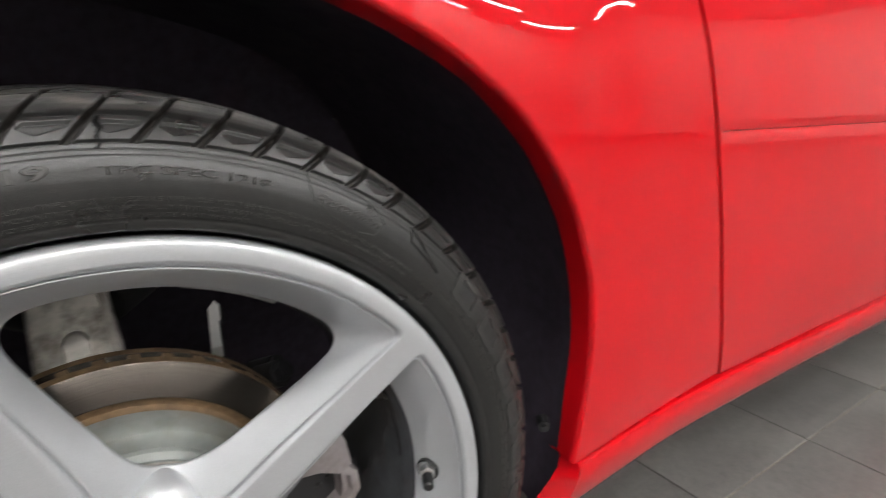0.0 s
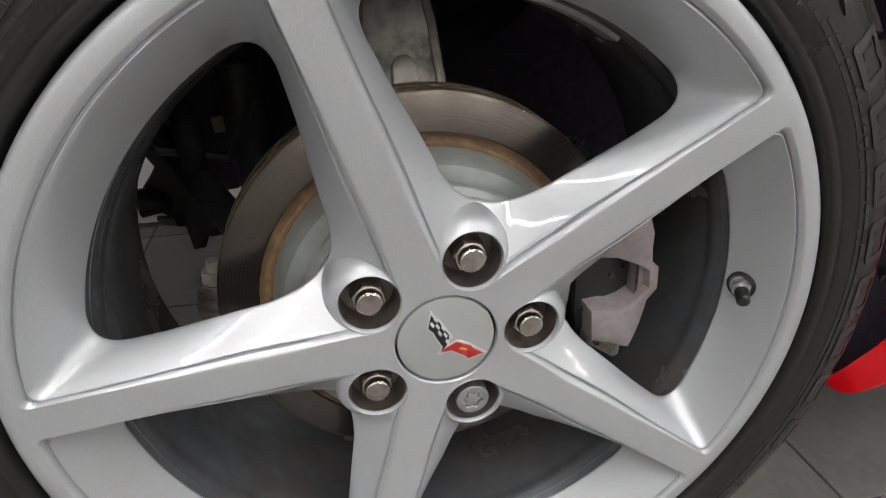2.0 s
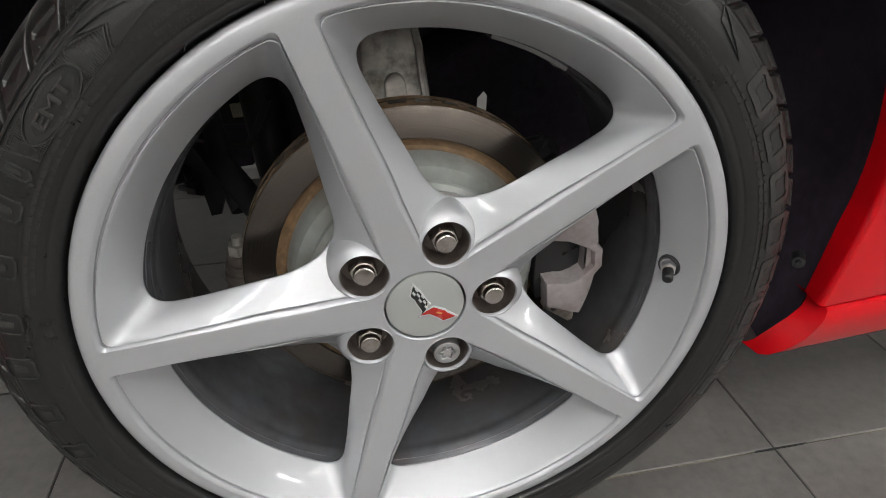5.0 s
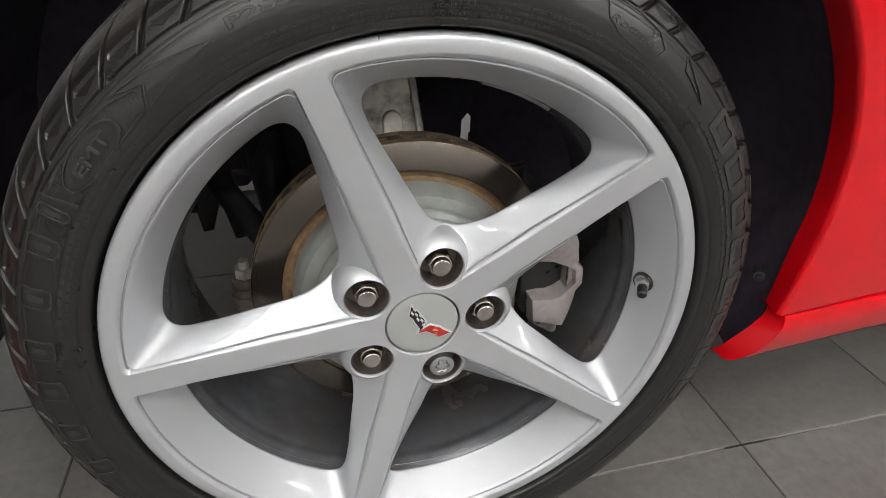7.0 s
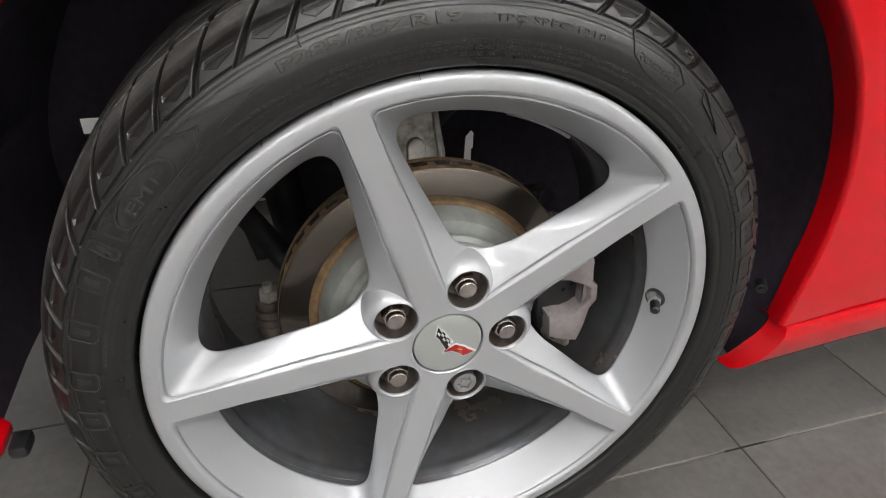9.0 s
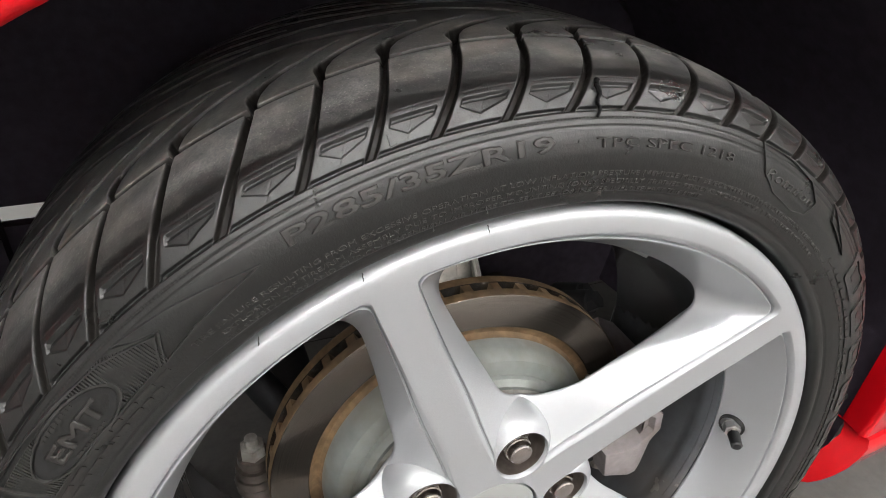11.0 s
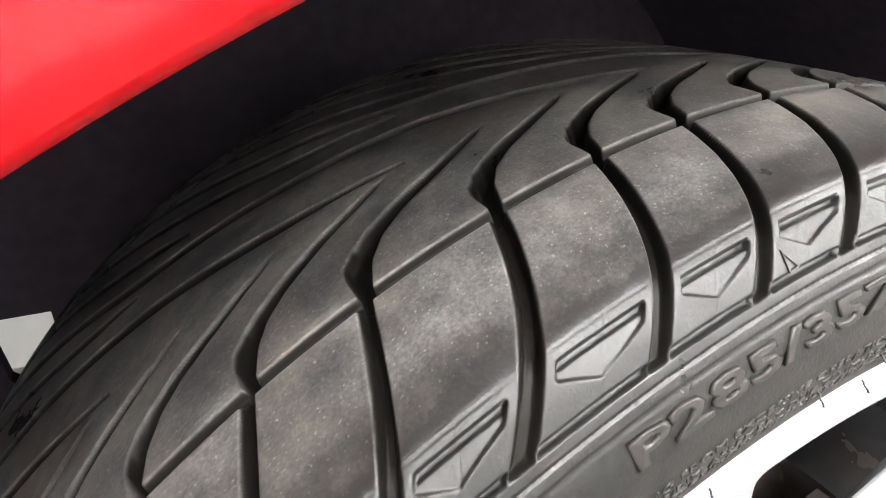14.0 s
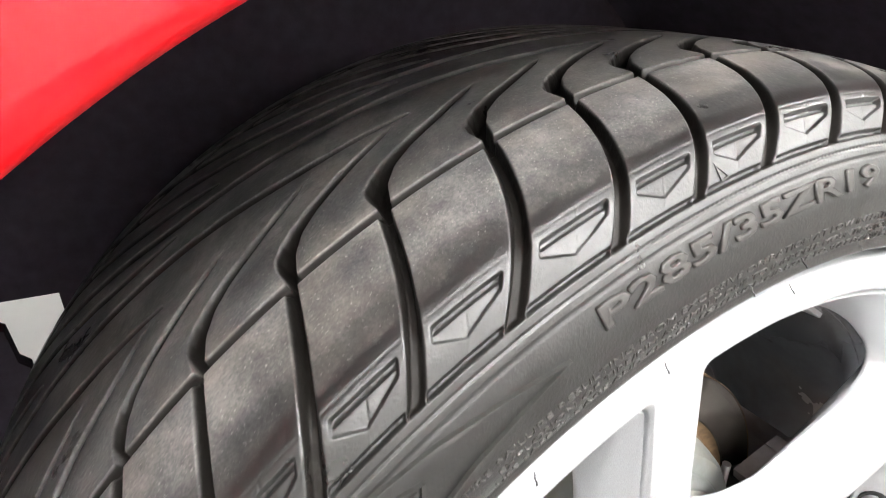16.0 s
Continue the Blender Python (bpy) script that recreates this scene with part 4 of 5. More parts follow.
def tyre_patch(a0, a1, step_mm, s_vals):
    n = int(math.radians(a1 - a0) * 0.34 / step_mm) + 1
    th = np.linspace(a0, a1, n)[:, None]
    s = s_vals[None, :]
    d, g = tread_depth(th, s)
    # The tyre flattens where it stands.
    r, y = np.interp(s, SEC_S, SEC[:, 0]), np.interp(s, SEC_S, SEC[:, 1])
    ds = np.gradient(SEC, SEC_S, axis=0)
    nr, ny = np.interp(s, SEC_S, ds[:, 1]), -np.interp(s, SEC_S, ds[:, 0])
    ln = np.hypot(nr, ny)
    rr, yy = r - d * nr / ln, y - d * ny / ln
    c, q = np.cos(np.radians(th)), np.sin(np.radians(th))
    z = HUB_Z + rr * q
    z = np.maximum(z, 0.0005 + 0.02 * np.maximum(0, (0.05 - z)) * 0)
    v = np.stack([rr * c, yy + 0 * th, z], -1).reshape(-1, 3)
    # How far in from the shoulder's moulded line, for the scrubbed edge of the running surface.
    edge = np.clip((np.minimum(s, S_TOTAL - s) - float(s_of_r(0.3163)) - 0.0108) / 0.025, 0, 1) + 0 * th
    # wear keeps dust off the grooves; deep carries their painted shade.
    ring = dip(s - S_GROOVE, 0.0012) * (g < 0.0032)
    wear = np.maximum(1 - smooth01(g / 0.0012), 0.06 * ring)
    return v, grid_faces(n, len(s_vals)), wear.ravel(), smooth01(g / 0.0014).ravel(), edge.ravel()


def tyre():
    def along(parts):
        return np.unique(np.concatenate([np.linspace(a, b, max(2, int((b - a) / st))) for a, b, st in parts]))
    s1, s2, s3 = float(s_of_r(0.3060)), S_GROOVE + 0.05, S_TOTAL * 0.5 + 0.085
    fine = along([(0, s1, 0.0009), (s1, s2, 0.00040), (s2, s3, 0.00038), (s3, S_TOTAL, 0.006)])
    mid = along([(0, s1, 0.0010), (s1, S_GROOVE + 0.012, 0.0009), (S_GROOVE + 0.012, s3, 0.003), (s3, S_TOTAL, 0.008)])
    near = along([(0, s1, 0.0010), (s1, S_GROOVE + 0.004, 0.00045), (S_GROOVE + 0.004, s3, 0.002), (s3, S_TOTAL, 0.008)])
    bits = [tyre_patch(80, 150, 0.00034, fine), tyre_patch(150, 202, 0.0007, near), tyre_patch(8, 80, 0.00055, near), tyre_patch(202, 368, 0.0014, mid)]
    v, f = join(*[b[:2] for b in bits])
    me = mesh_of("tyre", v, f, RUBBER)
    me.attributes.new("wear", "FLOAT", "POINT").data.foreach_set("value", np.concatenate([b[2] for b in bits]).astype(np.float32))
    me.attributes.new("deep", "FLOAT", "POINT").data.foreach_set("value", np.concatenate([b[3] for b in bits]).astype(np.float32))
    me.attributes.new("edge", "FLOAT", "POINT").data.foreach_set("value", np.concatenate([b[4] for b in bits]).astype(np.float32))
    return put("tyre", me, car, "black low-profile tyre with a dusty worn tread")


rubber = tyre()


def on_side(x, h, r_mid, deg_mid, proud, flip=False):
    """A point of flat artwork (x to the right, h up, metres) laid on the sidewall round its middle."""
    r = r_mid + (-h if flip else h)
    ang = radians(deg_mid) + (x if flip else -x) / r_mid
    return (r * math.cos(ang), float(side_y(r)) - proud, HUB_Z + r * math.sin(ang))


def lettering(name, text, height, r_mid, deg_mid, proud=0.0005, spread=1.0, label="", shear=0.0, bold=0.0, gap=1.0, squeeze=None):
    """Raised letters of the built-in font, bent round the sidewall."""
    cu = bpy.data.curves.new(name, "FONT")
    cu.body, cu.size, cu.align_x, cu.align_y = text, height / 0.73, "CENTER", "BOTTOM_BASELINE"
    cu.bevel_depth, cu.bevel_resolution = min(0.0004, height * 0.04), 0
    cu.resolution_u, cu.extrude, cu.shear, cu.offset, cu.space_character = 2, 0.0006, shear, bold - cu.bevel_depth, gap
    ob = bpy.data.objects.new(name, cu)
    scene.collection.objects.link(ob)
    me = bpy.data.meshes.new_from_object(ob.evaluated_get(bpy.context.evaluated_depsgraph_get()))
    bpy.data.objects.remove(ob)
    bpy.data.curves.remove(cu)
    n = len(me.vertices)
    co = np.empty(n * 3, np.float32)
    me.vertices.foreach_get("co", co)
    co = co.reshape(-1, 3)
    if squeeze:
        co[:, 0] *= squeeze / max(1e-6, co[:, 0].max() - co[:, 0].min())
    out = [on_side(x * spread, h - height / 2, r_mid, deg_mid, proud if z > 0.00061 else proud * 0.8 if z > 0 else -0.0006) for x, h, z in co]
    me.vertices.foreach_set("co", np.array(out, np.float32).ravel())
    me.materials.clear()
    me.materials.append(RAISED)
    me.name = name
    me.update()
    return put(name, me, rubber, label)


def side_shape(name, outlines, r_mid, deg_mid, proud=0.0005, label="", ring=0.0):
    """Raised flat shapes (lists of (x, h) metres) on the sidewall; ring: outlines only, of that breadth."""
    bm = bmesh.new()
    for pts in outlines:
        dense = []
        for (x0, h0), (x1, h1) in zip(pts, pts[1:] + pts[:1]):
            k = max(1, int(math.hypot(x1 - x0, h1 - h0) / 0.004))
            dense += [(x0 + (x1 - x0) * i / k, h0 + (h1 - h0) * i / k) for i in range(k)]
        n = len(dense)
        cx, ch = sum(p[0] for p in dense) / n, sum(p[1] for p in dense) / n
        lo = [bm.verts.new(on_side(x, h, r_mid, deg_mid, -0.0006)) for x, h in dense]
        hi = [bm.verts.new(on_side(x, h, r_mid, deg_mid, proud)) for x, h in dense]
        for i in range(n):
            bm.faces.new((lo[i], lo[(i + 1) % n], hi[(i + 1) % n], hi[i]))
        if ring:
            inn = []
            for x, h in dense:
                d = max(1e-6, math.hypot(x - cx, h - ch))
                inn.append((x - (x - cx) / d * ring, h - (h - ch) / d * ring))
            hi2 = [bm.verts.new(on_side(x, h, r_mid, deg_mid, proud)) for x, h in inn]
            lo2 = [bm.verts.new(on_side(x, h, r_mid, deg_mid, -0.0006)) for x, h in inn]
            for i in range(n):
                bm.faces.new((hi[i], hi[(i + 1) % n], hi2[(i + 1) % n], hi2[i]))
                bm.faces.new((hi2[i], hi2[(i + 1) % n], lo2[(i + 1) % n], lo2[i]))
        else:
            f = bm.faces.new(hi)
            bmesh.ops.triangulate(bm, faces=[f])
    return part(name, bm, RAISED if name == "small_print" else MARK, rubber, label)


lettering("size_marking", "P285/35ZR19", 0.0069, 0.3002, 102.95, 0.0009, label="raised tyre size marking", bold=0.0003, squeeze=0.1258)
lettering("spec_marking", "TPC SPEC 1218", 0.0046, 0.2990, 78.3, 0.0010, label="small raised specification marking", squeeze=0.0880)
side_shape("dot", [[(-0.0006, -0.0006), (0.0006, -0.0006), (0.0006, 0.0006), (-0.0006, 0.0006)]], 0.2999, 88.5)
lettering("rotation_marking", "Rotation", 0.0062, 0.2993, 59.6, 0.0006, label="raised slanting rotation marking", shear=0.35, squeeze=0.052)
lettering("warning_line", "TIRE FAILURE RESULTING FROM EXCESSIVE OPERATION AT LOW INFLATION PRESSURE (VEHICLE MUST BE EQUIPPED WITH A LOW PRESSURE WARNING)", 0.0027, 0.2840, 86.5, 0.0004, label="tiny raised warning text", squeeze=0.395)
lettering("warning_line", "EXPLOSION OF TIRE/RIM ASSEMBLY DUE TO IMPROPER MOUNTING (ONLY SPECIALLY TRAINED PERSONS SHOULD MOUNT TIRES) WHEN MOUNTING", 0.0027, 0.2794, 85.5, 0.0004, label="tiny raised warning text", squeeze=0.375)
lettering("warning_line", "USE SAFETY CAGE AND CLIP-ON EXTENSION AIR HOSE TO SEAT BEADS) NEVER INFLATE PAST THE LIMIT", 0.0027, 0.2750, 98.0, 0.0004, label="tiny raised warning text", squeeze=0.255)

# Panel with the rotation mark, and the arrow beside it.
side_shape("rotation_panel", [[(-0.031, 0.011), (-0.024, -0.003), (-0.010, -0.010), (0.016, -0.013), (0.028, -0.010), (0.033, 0.0), (0.022, 0.008), (0.0, 0.011)]], 0.3010, 60.1, 0.0010, ring=0.0010)
side_shape("arrow_mark", [[(-0.016, 0.007), (0.022, -0.0075), (-0.012, -0.002)]], 0.3035, 46.8, 0.0012, ring=0.0012)

def name_block(cen, w, tall, r_mid, border=0.0012):
    """A plain embossed block with a raised border in place of a letter."""
    x, h = w / 2, tall / 2
    blk = [(-x, -h + 0.002), (-x + 0.003, -h), (x - 0.003, -h), (x, -h + 0.002), (x, h - 0.002), (x - 0.003, h), (-x + 0.003, h), (-x, h - 0.002)]
    side_shape("name_block", [blk], r_mid, cen, 0.0015 if border < 0.002 else 0.0009, "plain embossed block", ring=border)
    k = 1 - border / h
    fill = side_shape("name_field", [[(p * k, q * k) for p, q in blk]], r_mid, cen, 0.0003, "smooth dark field of the block")
    fill.data.materials[0] = DARKRUBBER
    if border < 0.002:
        side_shape("name_bar", [[(p * 0.30, q * 0.46) for p, q in blk]], r_mid, cen, 0.0010)


# A small raised triangle at the foot of one shoulder block.
side_shape("wear_mark", [[(-0.0016, -0.0022), (0.0018, -0.0018), (-0.0013, 0.0026)]], 0.3158, 104.25, 0.0005, "small raised triangle", ring=0.0006)

# Plain blocks where the maker's and the product's names stand.
for i in range(8):
    name_block(35.6 - 8.45 * i, 0.0335, 0.021, 0.3025, 0.0058)
for cen, w in ((148.2, 0.009), (153.5, 0.016), (161.9, 0.018), (171.0, 0.018), (178.8, 0.019), (187.6, 0.019), (196.4, 0.018)):
    name_block(cen, w, 0.0215, 0.2985)

# The arrow panels and the ribbed field round the oval mark.
def polar_shape(name, pts, proud, label="", ring=0.0):
    r_mid = sum(p[0] for p in pts) / len(pts)
    d_mid = sum(p[1] for p in pts) / len(pts)
    side_shape(name, [[(-radians(d - d_mid) * r_mid, r - r_mid) for r, d in pts]], r_mid, d_mid, proud, label, ring)


polar_shape("arrow_panel", [(0.2963, 117.4), (0.3038, 125.3), (0.3069, 130.8), (0.3022, 129.0), (0.2993, 127.1), (0.2865, 129.0)], 0.0015, "raised arrow outline", ring=0.0012)
polar_shape("ribbed_panel", [(0.2989, 127.4), (0.3056, 132.0), (0.3079, 136.8), (0.3108, 146.7), (0.2869, 145.6), (0.2850, 135.1), (0.2876, 129.2)], 0.0015, "raised panel outline", ring=0.0012)


def ribs():
    bm = bmesh.new()
    for i in range(60):
        d = 128.5 + i * 0.297
        r0, r1 = 0.2870, min(0.3065, 0.2990 + 0.0019 * (d - 128.0))
        if abs(d - 138.5) < 5.8:
            k = math.sqrt(max(0.0, 1 - ((d - 138.5) / 5.8) ** 2)) * 0.0111
            spans = [(r0, 0.2953 - k), (0.2953 + k, r1)]
        else:
            spans = [(r0, r1)]
        for a, b in spans:
            if b - a < 0.001:
                continue
            w = 0.055
            pts = [(a, d - w), (b, d - w), (b, d + w), (a, d + w)]
            hi = [bm.verts.new((r * math.cos(radians(q)), float(side_y(r)) - 0.0012, HUB_Z + r * math.sin(radians(q)))) for r, q in pts]
            lo = [bm.verts.new((r * math.cos(radians(q)), float(side_y(r)) + 0.0005, HUB_Z + r * math.sin(radians(q)))) for r, q in pts]
            bm.faces.new(hi)
            for i2 in range(4):
                bm.faces.new((lo[i2], lo[(i2 + 1) % 4], hi[(i2 + 1) % 4], hi[i2]))
    tagged(part("rib_field", bm, MARK, rubber, "fine raised ribs"), kind="stuff")


ribs()
oval = [(0.2953 + 0.0111 * math.sin(a), 138.5 + 5.8 * math.cos(a)) for a in np.linspace(0, 2 * math.pi, 40, endpoint=False)]
polar_shape("oval_mark", oval, 0.0014, "raised oval outline", ring=0.0012)
polar_shape("oval_field", [(0.2953 + (r - 0.2953) * 0.86, 138.5 + (d - 138.5) * 0.9) for r, d in oval], 0.0004, "smooth dark field of the oval")
bpy.data.objects["oval_field"].data.materials[0] = DARKRUBBER
lettering("oval_letters", "EMT", 0.0080, 0.2953, 138.5, 0.0012, label="raised block letters in the oval", bold=0.0003, squeeze=0.0360)
for h in (0.0078, -0.0078):
    side_shape("small_print", [[(-0.012 + 0.0026 * i, h - 0.0010), (-0.0102 + 0.0026 * i, h - 0.0010), (-0.0102 + 0.0026 * i, h + 0.0010), (-0.012 + 0.0026 * i, h + 0.0010)] for i in range(9)], 0.2953, 138.5, 0.0004)


def unread_rows(d0, d1, r_mid, h, size):
    """A row of plain bars, one for each word too small to read."""
    shapes, d = [], d0
    while d > d1:
        w = random.uniform(1.6, 4.6) * size
        x = radians(d0 - d) * r_mid
        shapes.append([(x, -h / 2), (x + w, -h / 2), (x + w, h / 2), (x, h / 2)])
        d -= math.degrees((size * 0.9 + w) / r_mid)
    side_shape("small_print", shapes, r_mid, d0, 0.0005)


unread_rows(168, 130, 0.2832, 0.0020, 0.0022)
unread_rows(166, 132, 0.2790, 0.0018, 0.0020)
unread_rows(44, -52, 0.2880, 0.0021, 0.0024)
unread_rows(46, -30, 0.2835, 0.0018, 0.0020)
unread_rows(-60, -97, 0.2985, 0.0030, 0.0030)
unread_rows(-58, -98, 0.2860, 0.0020, 0.0022)
unread_rows(-112, -156, 0.2960, 0.0028, 0.0030)
unread_rows(-100, -158, 0.2870, 0.0020, 0.0022)
unread_rows(-104, -150, 0.2825, 0.0018, 0.0020)
for d, r, y, ln in ((110.8, 0.2660, 0.0105, 0.004), (97.3, 0.2640, 0.0125, 0.004), (103.0, 0.2761, 0.0092, 0.004), (97.7, 0.2764, 0.0092, 0.004), (83.9, 0.2835, 0.0078, 0.004), (122.3, 0.2660, 0.0105, 0.004)):
    bm = bmesh.new()
    p = Vector(at_polar(r, d, y))
    q = Vector((math.sin(radians(d)) * random.uniform(-0.25, 0.25), -0.72, -0.7)).normalized()
    for i in range(5):
        rod(bm, p + q * ln * i / 5 + Vector((0.0002 * math.sin(i * 2), 0, 0)), p + q * ln * (i + 1) / 5 + Vector((0.0002 * math.sin(i * 2 + 2), 0, 0)), 0.0003, n=6)
    part("rubber_hair", bm, BLACK, rubber, "thin black moulding hair")
# A thick strand of flash lies down one shoulder block.
bm = bmesh.new()
strand = [Vector(at_polar(r, 86.2 + 0.16 * math.sin(i * 1.7) + 0.05 * i, float(side_y(r)) - 0.0012)) for i, r in enumerate(np.linspace(0.3240, 0.3098, 9))]
for i, (p, q) in enumerate(zip(strand, strand[1:])):
    rod(bm, p, q, 0.0013 - 0.00008 * i, 0.0012 - 0.00008 * i, n=8)
part("rubber_strand", bm, FLASH, rubber, "wavy black strand of moulding flash")

# ---- brake ----
disc = put("brake_disc", mesh_of("brake_disc", *join(
    turned([(0.1235, 0.1010), (0.1245, 0.1000), (0.1505, 0.1000), (0.1520, 0.1012), (0.1522, 0.1075), (0.130, 0.1080)], 160),
    turned([(0.130, 0.1175), (0.1522, 0.1180), (0.1522, 0.1250), (0.1505, 0.1260), (0.11, 0.1260)], 160)), DISC, sharp=40), car, "turned iron ventilated brake disc")
put("disc_ring", mesh_of("disc_ring", *turned([(0.1235, 0.1012), (0.1215, 0.1030), (0.1195, 0.1045), (0.1165, 0.1050), (0.1150, 0.1030), (0.1140, 0.1005)], 160), RUST, sharp=40), disc, "brown rusty ring inside the friction face")
put("disc_hat", mesh_of("disc_hat", *turned([(0.1140, 0.1005), (0.1125, 0.0930), (0.1105, 0.0865), (0.1070, 0.0820), (0.1020, 0.0800), (0.0960, 0.0795), (0.0945, 0.0765), (0.0900, 0.0735), (0.0700, 0.0725), (0.0, 0.0725)], 160), HAT, sharp=22), disc, "grey coated disc hat with stepped rings")
for i in range(42):
    bm = bmesh.new()
    d = i * 360 / 42 + 3
    m = Matrix.Translation((0, 0, HUB_Z)) @ Matrix.Rotation(-radians(d), 4, "Y")
    box(bm, (0.128, 0.1072, -0.0036), (0.1512, 0.1182, 0.0036), 0, m)
    part("vane", bm, RUST, disc)
put("disc_rim", mesh_of("disc_rim", *join(turned([(0.1521, 0.1003), (0.1524, 0.1010), (0.1524, 0.1080)], 160), turned([(0.1524, 0.1176), (0.1524, 0.1256)], 160)), RUST), disc, "rust-brown outer edge of the disc")


def caliper():
    outline = [(0.1130, 0.3880), (0.1384, 0.3960), (0.1570, 0.4010), (0.1625, 0.3860), (0.1636, 0.3626), (0.1708, 0.3561), (0.1725, 0.3378), (0.1638, 0.3260), (0.1594, 0.2983), (0.1565, 0.2892), (0.1489, 0.2874), (0.1222, 0.2967),
               (0.1188, 0.3249), (0.1411, 0.3223), (0.1506, 0.3253), (0.1642, 0.3392), (0.1628, 0.3535), (0.1546, 0.3592), (0.1364, 0.3678), (0.1183, 0.3704)]
    bm = plate(bmesh.new(), outline, 0.064, 0.090, 0.0022)
    for v in bm.verts:
        if v.co.y > 0.089 and 0.125 < v.co.x < 0.165 and 0.321 < v.co.z < 0.372:
            v.co.x, v.co.z = v.co.x - 0.004, v.co.z + (0.004 if v.co.z < 0.335 else -0.001)
    bmesh.ops.triangulate(bm, faces=[f for f in bm.faces if len(f.verts) > 8])
    cal = part("brake_caliper", bm, CALIPER, car, "dusty grey alloy brake caliper")
    v, f = turned([(0.158, 0.070), (0.170, 0.072), (0.1715, 0.090), (0.1715, 0.135), (0.165, 0.150), (0.156, 0.150), (0.156, 0.07)], 40, -20, 23)
    put("bridge", mesh_of("bridge", v, f, CALIPER, sharp=35), cal)
    bm = plate(bmesh.new(), [(0.117, 0.296), (0.150, 0.303), (0.158, 0.330), (0.156, 0.372), (0.114, 0.381), (0.1125, 0.345), (0.1135, 0.315)], 0.0820, 0.0985, 0.001)
    pad = part("brake_pad", bm, BLACK, cal, "black brake pad backing plate")
    for x, z in ((0.1413, 0.3440), (0.1505, 0.3490), (0.1191, 0.3176)):
        bm = rod(bmesh.new(), (x, 0.0835, z), (x, 0.0795, z), 0.0026, 0.0021, 14)
        part("pad_pin", bm, DARK, pad)
    bm = rod(bmesh.new(), (0.1085, 0.0930, 0.286), (0.1085, 0.0930, 0.392), 0.0030, n=12)
    part("pad_spring", bm, STEEL, cal, "dull steel pad rod")
    bm = plate(bmesh.new(), [(0.1300, 0.2760), (0.1573, 0.2564), (0.1625, 0.2590), (0.1627, 0.2720), (0.150, 0.290), (0.130, 0.298)], 0.088, 0.120, 0.002)
    part("carrier", bm, CAST, cal, "dirty cast caliper carrier")
    bm = rod(bmesh.new(), (0.1379, 0.090, 0.2795), (0.1379, 0.083, 0.2795), 0.0034, 0.0028, 12)
    part("bleed_screw", bm, CHROME, cal, "small bright bleed screw")
    for y0, r in ((0.150, 0.0125), (0.166, 0.0105)):
        bm = rod(bmesh.new(), (0.141, y0, 0.420), (0.128, y0 + 0.02, 0.410), r)
        rod(bm, (0.145, y0 - 0.004, 0.426), (0.140, y0 + 0.002, 0.418), r * 0.7, n=6)
        part("slide_bolt", bm, DARK if y0 < 0.16 else DARKRUBBER, cal, "dusty caliper slide bolt")
    return cal


caliper()


